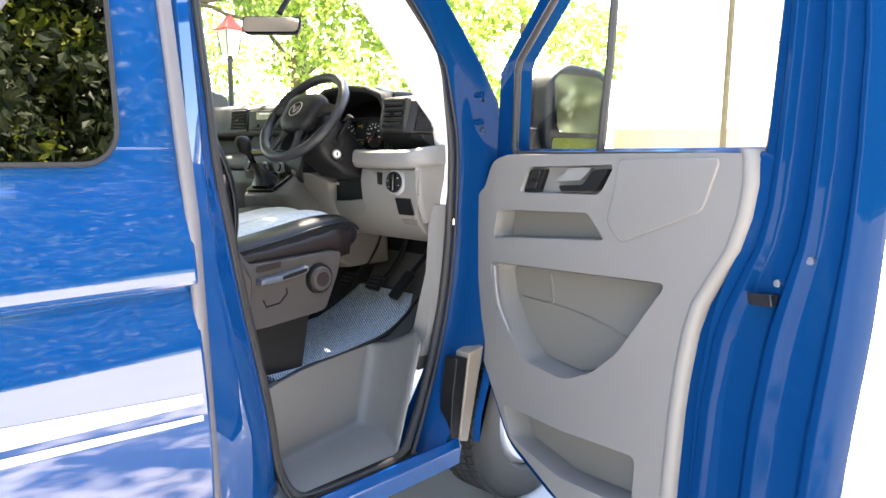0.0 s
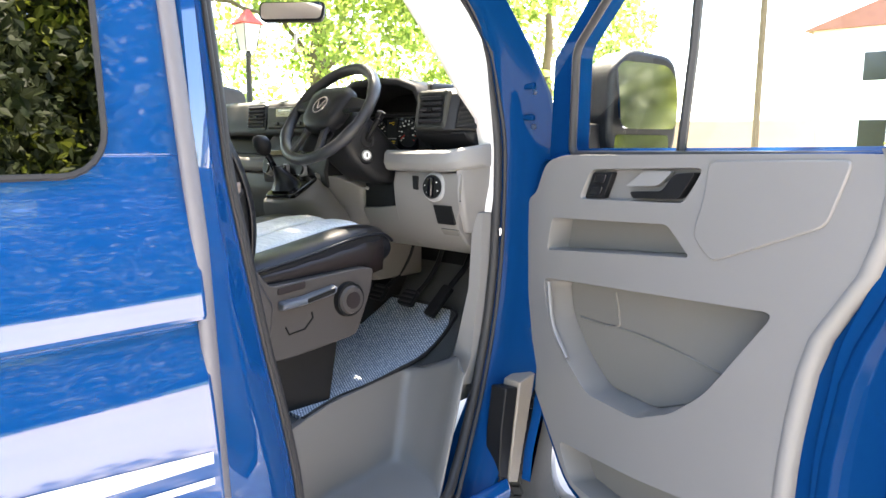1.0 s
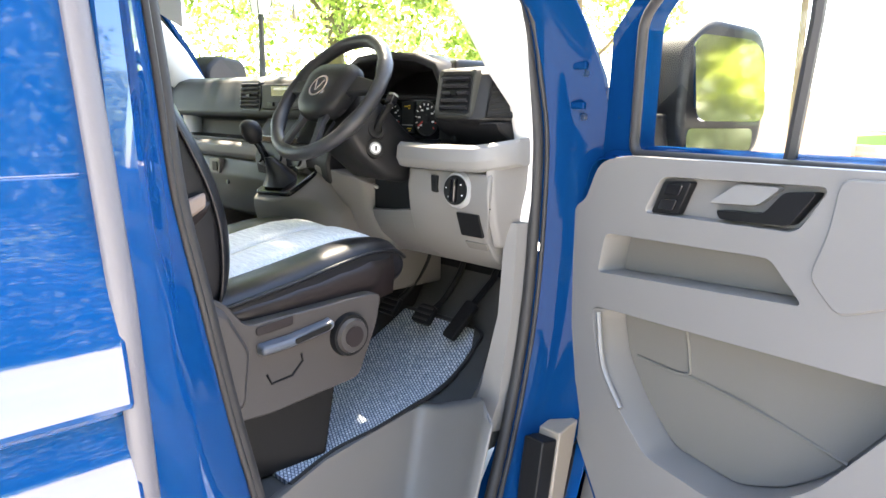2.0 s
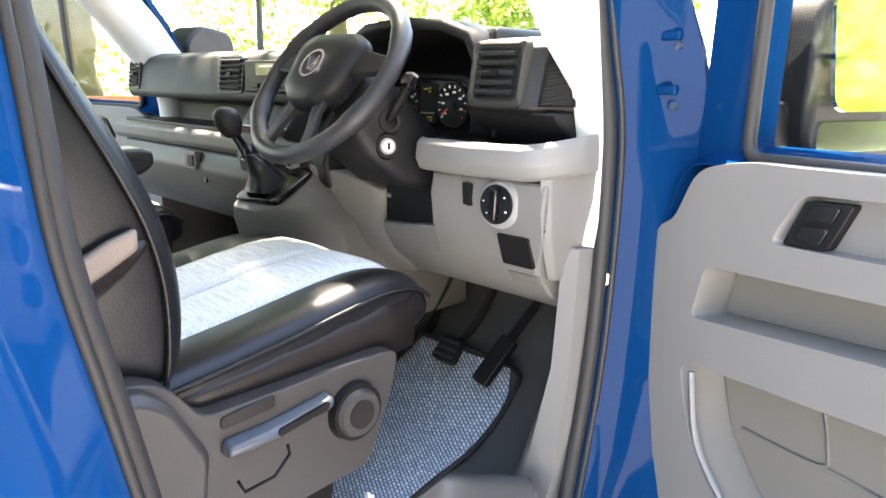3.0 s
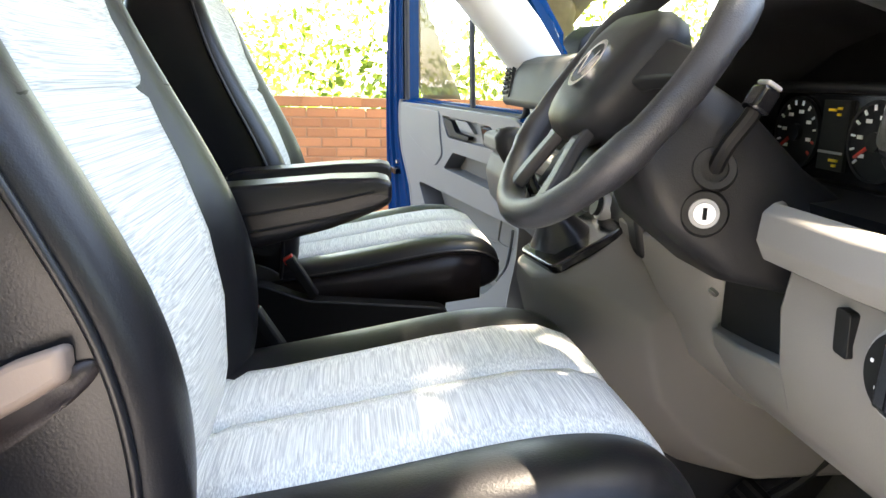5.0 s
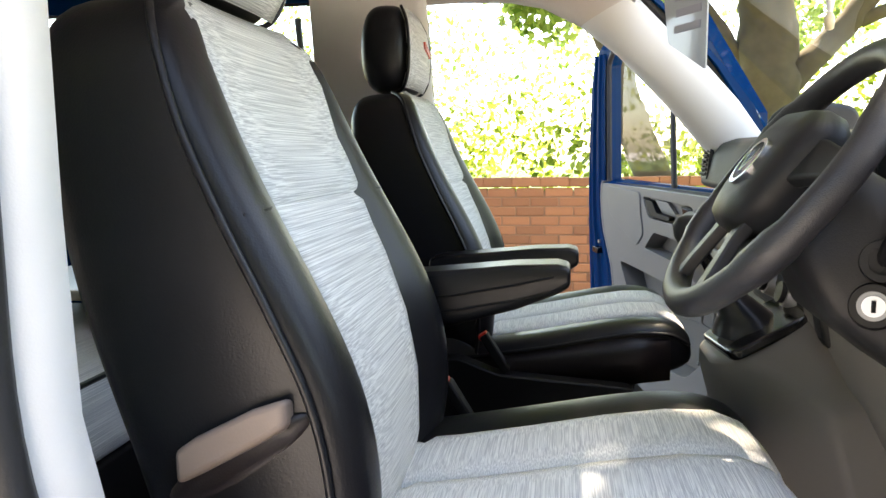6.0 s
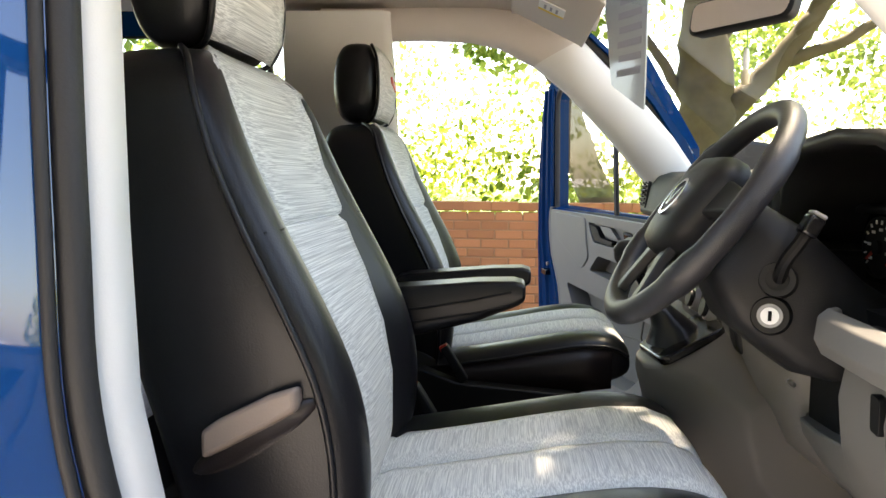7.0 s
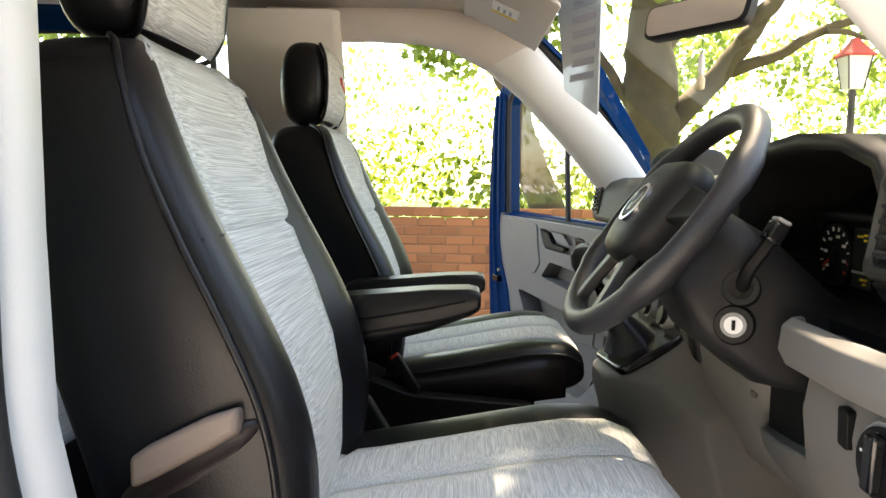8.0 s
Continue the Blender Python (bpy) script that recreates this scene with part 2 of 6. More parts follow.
def smoothed(pts, n=6, closed=False):
    """Catmull-Rom through pts."""
    P = [Vector(p) for p in pts]
    k, out = len(P), []
    for i in range(k if closed else k - 1):
        p0 = P[(i - 1) % k] if closed or i else P[0]
        p1, p2 = P[i], P[(i + 1) % k]
        p3 = P[(i + 2) % k] if closed or i + 2 < k else P[-1]
        for j in range(n):
            t = j / n
            out.append(0.5 * ((2 * p1) + (p2 - p0) * t + (2 * p0 - 5 * p1 + 4 * p2 - p3) * t * t
                              + (3 * p1 - p0 - 3 * p2 + p3) * t ** 3))
    if not closed:
        out.append(P[-1])
    return out


def tube(pts, r, seg=8, closed=False, bm=None, flat=1.0):
    P = [Vector(p) for p in pts]
    k, rings, up = len(P), [], None
    for i, p in enumerate(P):
        a = P[(i - 1) % k] if closed or i else p
        b = P[(i + 1) % k] if closed or i + 1 < k else p
        d = (b - a).normalized()
        if up is None:
            up = d.orthogonal().normalized()
        up = (up - d * up.dot(d)).normalized()
        s = d.cross(up)
        rr = r[i] if isinstance(r, (list, tuple)) else r
        rings.append([p + up * math.cos(2 * math.pi * j / seg) * rr + s * math.sin(2 * math.pi * j / seg) * rr * flat
                      for j in range(seg)])
    if closed:
        rings.append(rings[0])
        bm = loft(rings, caps=False, bm=bm)
        bmesh.ops.remove_doubles(bm, verts=bm.verts, dist=1e-6)
        return bm
    return loft(rings, bm=bm)


def disc(c, axis, r, depth, seg=24, bm=None, r2=None, hole=0.0):
    """A round plate or drum; axis: its direction."""
    d = Vector(axis).normalized()
    u = d.orthogonal().normalized()
    v = d.cross(u)
    c = Vector(c)
    def ring(rad, h):
        return [c + d * h + (u * math.cos(2 * math.pi * i / seg) + v * math.sin(2 * math.pi * i / seg)) * rad for i in range(seg)]
    r2 = r if r2 is None else r2
    if hole:
        return loft([ring(hole, 0), ring(r, 0), ring(r2, depth), ring(hole, depth), ring(hole, 0)], caps=False, bm=bm)
    return loft([ring(r, 0), ring(r2, depth)], bm=bm)


def moved(bm, m):
    bm.transform(m)
    return bm

# ---- van: shell ----
van = thing("camper_van", "glossy blue camper van with both front doors standing open", "van")
# outside of the flank: width at each height
FLANK = [(0.30, 0.985), (0.36, 1.000), (0.45, 1.016), (0.55, 1.026), (0.63, 1.030), (0.70, 1.031), (0.76, 1.030), (0.81, 1.0275), (0.86, 1.0235), (0.91, 1.017), (0.955, 1.009), (0.985, 1.002), (0.997, 0.997),
         (1.005, 1.004), (1.012, 1.018), (1.02, 1.0225), (1.05, 1.0215), (1.08, 1.0190), (1.11, 1.0155), (1.14, 1.0110), (1.17, 1.0055), (1.195, 1.0000), (1.215, 0.993), (1.245, 0.982), (1.26, 0.980), (1.45, 0.968), (1.70, 0.945),
         (1.92, 0.920), (2.15, 0.885), (2.32, 0.82), (2.42, 0.70), (2.47, 0.45), (2.49, 0.0)]


def flank_x(z):
    for (z0, x0), (z1, x1) in zip(FLANK, FLANK[1:]):
        if z0 <= z <= z1:
            return x0 + (x1 - x0) * (z - z0) / (z1 - z0)
    return FLANK[0][1]


def flank_sheet(s, y0, y1, zs, lean=0.0):
    """Body panel between y0 and y1; its front edge leans rearwards by lean a metre of height."""
    rings = []
    for z in zs:
        x = s * flank_x(z)
        d = lean * (z - 1.0)
        e = 0.006 / (y1 - y0)
        rings.append([(x, y0 + (y1 - y0) * f + d * f, z) for f in (0.0, e, 2 * e, 0.2, 0.4, 0.6, 0.8, 1 - 2 * e, 1 - e, 1.0)])
    return loft(rings, closed=False)


def heights(a, b):
    return sorted({a, a + 0.003, a + 0.006, b - 0.006, b - 0.003, b, *[z for z, _ in FLANK if a + 0.008 < z < b - 0.008]})


WIN0, WIN1, WINB, WINT = -1.15, 0.655, 1.262, 1.90
for s, side in ((1, "right"), (-1, "left")):
    part("lower_side_panel", flank_sheet(s, -3.3, 0.795, heights(0.30, WINB + 0.03), -0.045), BLUE, van, "glossy blue lower side panel", solid=0.02 * s, smooth=25, recalc=False)
    part("window_post", flank_sheet(s, WIN1 - 0.03, 0.795, heights(WINB + 0.03, WINT), -0.045), BLUE, van, solid=0.02 * s, recalc=False)
    part("rear_side_panel", flank_sheet(s, -3.3, WIN0 + 0.03, heights(WINB + 0.03, WINT)), BLUE, van, solid=0.02 * s, recalc=False)
    part("upper_side_panel", flank_sheet(s, -3.3, 0.80, heights(WINT, 2.15)), BLUE, van, solid=0.02 * s, recalc=False)
    part("door_top_rail", flank_sheet(s, 0.80, 1.46, heights(1.90, 2.15)), BLUE, van, solid=0.02 * s, recalc=False)

    # side window: rounded pane with a black printed border and a slider frame
    def pane_ring(grow, r=0.07, n=7):
        y0, y1, z0, z1 = WIN0 - grow, WIN1 + grow, WINB - grow, WINT + grow
        pts = []
        for cy, cz, a in ((y1 - r, z0 + r, -90), (y1 - r, z1 - r, 0), (y0 + r, z1 - r, 90), (y0 + r, z0 + r, 180)):
            for k in range(n):
                t = radians(a + 90 * k / (n - 1))
                pts.append((cy + r * math.cos(t), cz + r * math.sin(t)))
        return pts
    win = pane_ring(0.0)
    w = part("side_window", loft([[(s * (flank_x(z) + d), y, z) for y, z in win] for d in (0.000, 0.012)]), SMOKE if s > 0 else PANE, van, "smoked side window mirroring the trees" if s > 0 else "clear side window")
    part("window_seal", tube([(s * (flank_x(z) + 0.010), y, z) for y, z in win], 0.006, 6, True), RUBBER, w)
    part("slider_frame", tube(smoothed([(s * 0.944, 0.475, 1.86), (s * 0.966, 0.48, 1.64), (s * 0.974, 0.46, 1.555), (s * 0.976, 0.40, 1.53), (s * 0.976, -0.3, 1.53)], 6), 0.011, 8), GREYRUBBER, w)

# tapered white pinstripes on the right flank
for za, zb, ha, hb in ((0.787, 0.765, 0.040, 0.020), (0.744, 0.722, 0.017, 0.012), (0.36, 0.44, 0.015, 0.012)):
    rings = []
    for k in range(9):
        y = -2.5 + (0.79 + 2.5) * k / 8
        f = (y - 0.41) / 0.39
        z, h = za + (zb - za) * f, max(0.008, ha + (hb - ha) * f) if f > -2 else 0.05
        rings.append([(flank_x(z - h / 2) + 0.003, y, z - h / 2), (flank_x(z + h / 2) + 0.003, y, z + h / 2)])
    part("pinstripe", loft(rings, closed=False), WHITE, van, "white vinyl pinstripe", recalc=False)

roof = part("roof", loft([[(x, y, z) for z, x in FLANK[-5:]] + [(-x, y, z) for z, x in FLANK[-5:-1][::-1]] for y in (-3.3, -1, 0.6, 1.2)]
                 + [[(x * 0.97, 1.44 + 0.02 * (1 - (x / 0.9) ** 2), 2.02 + (z - 2.02) * 0.25) for z, x in FLANK[-5:]]
                    + [(-x * 0.97, 1.44 + 0.02 * (1 - (x / 0.9) ** 2), 2.02 + (z - 2.02) * 0.25) for z, x in FLANK[-5:-1][::-1]]], closed=False), BLUE, van, solid=0.02)
part("rear_end", box(-0.95, 0.95, -3.34, -3.28, 0.3, 2.45), BLUE, van, bevel=0.01)
part("underbody", box(-0.90, 0.80, -3.25, 1.60, 0.33, 0.37), BLACK, van)

# cab floor, step wells and toe board
part("cab_floor", prism([(-0.80, -3.2), (0.80, -3.2), (0.80, 0.98), (0.755, 1.12), (0.675, 1.31), (0.638, 1.48), (0.60, 1.66), (-0.60, 1.66), (-0.638, 1.48), (-0.675, 1.31), (-0.755, 1.12), (-0.80, 0.98)], "z", 0.585, 0.625), CARPET, van, "dark carpeted cab floor")
part("toe_board", prism([(1.665, 0.585), (1.665, 0.63), (1.75, 0.64), (1.98, 0.76), (2.12, 0.98), (2.14, 1.30), (2.18, 1.30), (2.16, 0.97), (2.02, 0.72), (1.76, 0.59)], "x", -0.83, 0.83), CARPET, van)
for s in (1, -1):
    # rear wall runs slantwise, then a rounded bend and the front wall out to the seal; a flat tread at the bottom
    top = [(0.775, 0.96, 0.632), (0.765, 1.12, 0.632), (0.685, 1.31, 0.632), (0.648, 1.48, 0.632), (0.618, 1.625, 0.632), (0.616, 1.648, 0.632), (0.635, 1.662, 0.634), (0.68, 1.666, 0.642), (0.77, 1.662, 0.68), (0.84, 1.640, 0.715), (0.905, 1.590, 0.70)]
    low = [(0.765, 0.96), (0.752, 1.15), (0.728, 1.29), (0.706, 1.44), (0.690, 1.512), (0.694, 1.530), (0.710, 1.540), (0.75, 1.545), (0.81, 1.540), (0.865, 1.520), (0.925, 1.475)]
    out = [(0.962, y) for y in (0.96, 1.10, 1.20, 1.30, 1.36, 1.38, 1.395, 1.41, 1.425, 1.44, 1.455)]
    rings = [[(s * (x - 0.03), y + 0.02, z) for x, y, z in top]]
    for f in (0.0, 0.03, 0.35, 0.7, 0.9, 0.97):
        rings.append([(s * (a[0] + (b[0] - a[0]) * f), a[1] + (b[1] - a[1]) * f, a[2] + (0.400 - a[2]) * f) for a, b in zip(top, low)])
    for f, z in ((0.05, 0.402), (0.10, 0.400), (0.75, 0.398), (0.97, 0.386)):
        rings.append([(s * (b[0] + (c[0] - b[0]) * f), b[1] + (c[1] - b[1]) * f, z) for b, c in zip(low, out)])
    rings.append([(s * x, y, 0.33) for x, y in out])
    part("step_well", loft(rings, closed=False), TRIMGREY, van, "grey plastic entry step", smooth=60, solid=0.006)
    part("sill", prism([(0.964 * s, 0.31), (0.985 * s, 0.30), (0.992 * s, 0.36), (0.978 * s, 0.390), (0.964 * s, 0.385)], "y", 0.80, 1.70), BLUE, van, bevel=0.006)
    part("sill_plate", box(*sorted((0.93 * s, 0.972 * s)), 1.0, 1.52, 0.388, 0.394), BLACK, van, bevel=0.003)

# pillars: plan outlines that shift with height
BSHIFT = [(0.34, 0.16), (0.45, 0.155), (0.60, 0.135), (0.75, 0.105), (0.90, 0.070), (1.10, 0.030), (1.25, 0.0), (1.40, -0.010), (1.60, -0.022), (1.80, -0.030), (1.93, -0.035)]
ASHIFT = [(0.34, -0.29), (0.42, -0.22), (0.50, -0.16), (0.62, -0.085), (0.75, -0.03), (0.88, -0.005), (1.05, 0.012), (1.30, 0.015), (1.45, 0.0),
          (1.56, -0.02), (1.66, -0.085), (1.76, -0.175), (1.86, -0.285), (1.95, -0.40)]


def tum(z):
    return 0.0 if z < 1.3 else -(z - 1.3) * 0.10


for s in (1, -1):
    part("b_pillar", loft([[(s * (x + tum(z)), y + k * d, z) for x, y, k in ((0.992, 0.800, 0), (0.985, 0.835, 0.35), (0.935, 0.868, 0.8), (0.897, 0.905, 1), (0.880, 0.925, 1), (0.862, 0.925, 1), (0.85, 0.86, 0.5), (0.90, 0.74, 0))] for z, d in BSHIFT]), BLUE, van, "blue painted door pillar", smooth=45)
    part("b_pillar_trim", loft([[(s * (x + tum(z)), y + k * d, z) for x, y, k in ((0.862, 0.930, 1), (0.850, 0.945, 1), (0.815, 0.948, 1), (0.790, 0.925, 1), (0.785, 0.60, 0.3), (0.84, 0.60, 0.3))] for z, d in BSHIFT if z > 0.9]), PILLARTRIM, van, "pale pillar trim", smooth=50)
    part("edge_strip", loft([[(s * (1.002 + dx - max(0.0, z - 1.15) * 0.105), 0.800 - 0.05 * (z - 1.0) + dy, z) for dx, dy in ((-0.02, -0.004), (0.006, -0.014), (0.014, -0.010), (0.016, 0.0), (0.012, 0.014), (0.002, 0.020), (-0.02, 0.018))] for z in (0.34, 0.6, 0.9, 1.15, 1.4, 1.65, 1.92)]), GREYRUBBER, van, "grey rubber edge strip", smooth=60)
    part("a_pillar", loft([[(s * (x + tum(z)), 1.775 + (y - 1.775) * min(1.0, max(0.3, 1.0 - (z - 1.40) * 3.5)) + k * d, z) for x, y, k in ((0.845, 1.775, 1), (0.872, 1.779, 1), (0.893, 1.792, 1), (0.908, 1.815, 1), (0.925, 1.848, 1), (0.955, 1.870, 1), (0.972, 1.89, 1), (0.968, 1.915, 1), (0.90, 1.905, 1), (0.845, 1.87, 1), (0.832, 1.80, 1))] for z, d in ASHIFT]), SHADEBLUE, van, "blue painted hinge pillar", smooth=30)
    # broad pillar trim that sweeps up into the arch over the door: rear edge and screen edge (y, z), station by station
    SWEEP = [(1.765, 1.12, 1.87, 1.12), (1.755, 1.30, 1.865, 1.30), (1.735, 1.38, 1.86, 1.42), (1.666, 1.446, 1.815, 1.48), (1.605, 1.520, 1.755, 1.565), (1.544, 1.586, 1.676, 1.654), (1.441, 1.693, 1.573, 1.752), (1.339, 1.774, 1.479, 1.849), (1.238, 1.827, 1.37, 1.92), (1.15, 1.846, 1.20, 1.955), (1.00, 1.853, 1.00, 1.965), (0.886, 1.851, 0.886, 1.965), (0.70, 1.851, 0.70, 1.965)]

    def sweep_ring(yr, zr, yf, zf):
        return [(s * (x + 0.4 * tum(zr)), yr + (yf - yr) * f, zr + (zf - zr) * f) for x, f in ((0.850, 0.06), (0.828, 0.0), (0.806, 0.03), (0.785, 0.20), (0.776, 0.5), (0.782, 0.85), (0.80, 1.0), (0.845, 0.98))]
    part("a_pillar_trim", loft([sweep_ring(*q) for q in SWEEP[:8]]), PILLARTRIM, van, "pale windscreen pillar trim", smooth=60)
    part("door_arch", loft([sweep_ring(*q) for q in SWEEP[7:]]), HEADLINER, van, "beige arched trim over the door", smooth=60)
    part("kick_trim", loft([[(s * (x - e * k), y + d, z) for x, y, k in ((0.842, 1.766, 0), (0.832, 1.735, 0), (0.805, 1.725, 0.5), (0.79, 1.77, 1), (0.79, 2.05, 1.6), (0.84, 2.05, 0), (0.85, 1.80, 0))] for z, d, e in ((0.632, -0.07, 0.07), (0.70, -0.035, 0.055), (0.80, -0.02, 0.03), (0.90, 0.0, 0.01), (1.118, 0.01, 0))]), TRIMGREY, van, "grey footwell side trim", smooth=50)
    # door seal all round the opening
    loop = [(0.872, 0.930 + d, z) for z, d in BSHIFT[2:]][::-1] + [(0.885, 1.080, 0.46), (0.935, 1.105, 0.392), (0.955, 1.20, 0.386), (0.957, 1.38, 0.387), (0.945, 1.48, 0.396), (0.918, 1.545, 0.44)] + [(0.852 + (0.040 if z < 0.55 else 0.015 if z < 0.65 else 0), 1.766 + d, z) for z, d in ASHIFT[2:]] + [(0.925, 1.15, 1.905)]
    part("door_seal", tube(smoothed([(s * (x + tum(z)), y, z) for x, y, z in loop], 5, True), 0.014, 8, True), RUBBER, van, "black rubber door seal", smooth=70)
    part("seal_lip", tube(smoothed([(s * (x + 0.018 + tum(z)), y + (0.012 if y > 1.4 else -0.012), z - (0.01 if z < 0.45 else 0)) for x, y, z in loop], 5, True), 0.006, 6, True), RUBBER, van, smooth=70)
    # front wing, arch liner and wheel
    arch = [(2.20 + 0.405 * math.cos(radians(a)), 0.345 + 0.405 * math.sin(radians(a))) for a in range(0, 181, 12)]
    part("front_wing", prism([(2.62, 0.36)] + arch + [(1.797, 0.36), (1.875, 0.70), (1.92, 0.95), (1.95, 1.38), (2.30, 1.25), (2.75, 1.05), (2.85, 0.7), (2.80, 0.36)], "x", s * 0.955, s * 0.985), BLUE, van, "blue front wing", bevel=0.012)
    part("arch_liner", prism([(1.705, 0.375), (1.745, 0.36), (1.800, 0.60), (1.815, 0.668), (1.745, 0.655), (1.725, 0.52)], "x", s * 0.92, s * 0.979), LINER, van, "grey brown wheel arch liner", bevel=0.004)
    part("arch_flap", prism([(1.665, 0.40), (1.704, 0.385), (1.724, 0.52), (1.742, 0.640), (1.690, 0.650), (1.672, 0.53)], "x", s * 0.92, s * 0.974), BLACK, van, "black wheel arch flap", bevel=0.004)
    wheel = part("front_wheel", loft([[(s * x, 2.20 + r * math.cos(2 * math.pi * i / 48), 0.345 + r * math.sin(2 * math.pi * i / 48)) for i in range(48)]
                                      for x, r in ((0.73, 0.22), (0.725, 0.30), (0.74, 0.335), (0.765, 0.345), (0.90, 0.345), (0.93, 0.335), (0.945, 0.30), (0.94, 0.235), (0.92, 0.222), (0.80, 0.22), (0.73, 0.22))], caps=False), TYRE, van, "black road tyre", smooth=50)
    tread = bmesh.new()
    for i in range(64):
        for x0 in (0.755, 0.795, 0.837, 0.88):
            a = 2 * math.pi * (i + (x0 * 13 % 1)) / 64
            q = box(-0.016, 0.016, -0.013, 0.013, 0.343, 0.352)
            q.transform(Matrix.Translation((s * (x0 + 0.01), 2.20, 0.345)) @ Matrix.Rotation(a, 4, "X") @ Matrix.Rotation(0.35, 4, "Z"))
            me = bpy.data.meshes.new("t")
            q.to_mesh(me)
            q.free()
            tread.from_mesh(me)
            bpy.data.meshes.remove(me)
    part("tread", tread, TYRE, wheel, recalc=False)
    part("wheel_rim", disc((s * 0.90, 2.20, 0.345), (s, 0, 0), 0.228, 0.03, 40, r2=0.20), ALLOY, wheel, "silver wheel rim")
    part("hub_cap", disc((s * 0.925, 2.20, 0.345), (s, 0, 0), 0.075, 0.03, 24, r2=0.05), BLACK, wheel)
    for k in range(6):
        a = 2 * math.pi * k / 6
        part("rim_hole", disc((s * 0.922, 2.20 + 0.145 * math.cos(a), 0.345 + 0.145 * math.sin(a)), (s, 0, 0), 0.03, 0.012, 16), BLACK, wheel)
part("bonnet", loft([[(x, y, z + 0.05 * (1 - (x / 0.93) ** 2)) for x in (-0.95, -0.7, -0.35, 0, 0.35, 0.7, 0.95)] for y, z in ((1.98, 1.33), (2.25, 1.25), (2.6, 1.10), (2.78, 0.95), (2.86, 0.6), (2.84, 0.32))], closed=False), BLUE, van, "blue bonnet and nose", solid=0.02)
scr = [[(x, y + 0.10 * (1 - (x / 0.86) ** 2), z) for x in [k * 0.86 * w / 8 for k in range(-8, 9)]] for y, z, w in ((2.12, 1.36, 1.0), (1.93, 1.54, 0.985), (1.70, 1.75, 0.965), (1.47, 1.97, 0.94))]
screen = part("windscreen", loft(scr, closed=False), PANE, van, "clear curved windscreen", recalc=False)
screen.visible_shadow = False
part("headliner", loft([[(x, y, 1.985 - 0.05 * (x / 0.8) ** 4 - dz) for x in (-0.80, -0.6, -0.3, 0, 0.3, 0.6, 0.80)] for y, dz in ((-3.2, -0.1), (0.0, -0.02), (0.8, 0.0), (1.2, 0.0), (1.40, 0.02), (1.52, 0.06))], closed=False), HEADLINER, van, "beige cloth headliner", solid=-0.012)

# ---- doors ----
def plate(outer, holes, w0, w1, deep, bm=None):
    """A slab (u, w, z) with pockets: holes are sunk by deep[i] from the face w0; None goes right through to w1."""
    bm = bmesh.new()
    loops = []
    for k, ring in enumerate([outer] + holes):
        vs = [bm.verts.new((u, w0, z)) for u, z in ring]
        loops.append((vs, [bm.edges.new((vs[i], vs[(i + 1) % len(vs)])) for i in range(len(vs))]))
    bmesh.ops.triangle_fill(bm, use_beauty=True, edges=[e for _, es in loops for e in es])
    for k, (vs, es) in enumerate(loops):
        d = w1 if k == 0 or deep[k - 1] is None else w0 + deep[k - 1]
        shrink = 1.0 if k == 0 or deep[k - 1] is None else 0.93
        c = sum((v.co for v in vs), Vector()) / len(vs)
        low = [bm.verts.new((c.x + (v.co.x - c.x) * shrink, d, c.z + (v.co.z - c.z) * shrink)) for v in vs]
        for i in range(len(vs)):
            j = (i + 1) % len(vs)
            bm.faces.new((vs[i], vs[j], low[j], low[i]))
        if k and deep[k - 1] is not None:
            bm.faces.new(low)
    return bm


def rounded(pts, r=0.02, n=3):
    """Rounds the corners of a polygon."""
    P = [Vector(p) for p in pts]
    out = []
    for i, p in enumerate(P):
        a, b = P[i - 1] - p, P[(i + 1) % len(P)] - p
        q = min(r, a.length * 0.4, b.length * 0.4)
        s0, s1 = p + a.normalized() * q, p + b.normalized() * q
        for k in range(n + 1):
            t = k / n
            out.append(tuple(s0 * (1 - t) ** 2 + p * 2 * t * (1 - t) + s1 * t * t))
    return out


INNER = [(-0.02, 1.27), (0.97, 1.305), (0.96, 1.17), (0.875, 0.97), (0.845, 0.75), (0.84, 0.36), (0.38, 0.285), (0.13, 0.38), (-0.04, 0.62), (-0.09, 0.90), (-0.05, 1.18)]
OUTER = [(-0.03, 1.30), (1.175, 1.32), (1.172, 1.17), (1.165, 0.97), (1.145, 0.75), (1.115, 0.34), (0.38, 0.27), (0.09, 0.33), (-0.05, 0.60), (-0.085, 0.90), (-0.05, 1.20)]


def blend(f, du=0.0):
    return [(a[0] + (b[0] - a[0]) * f + du, a[1] + (b[1] - a[1]) * f) for a, b in zip(INNER, OUTER)]


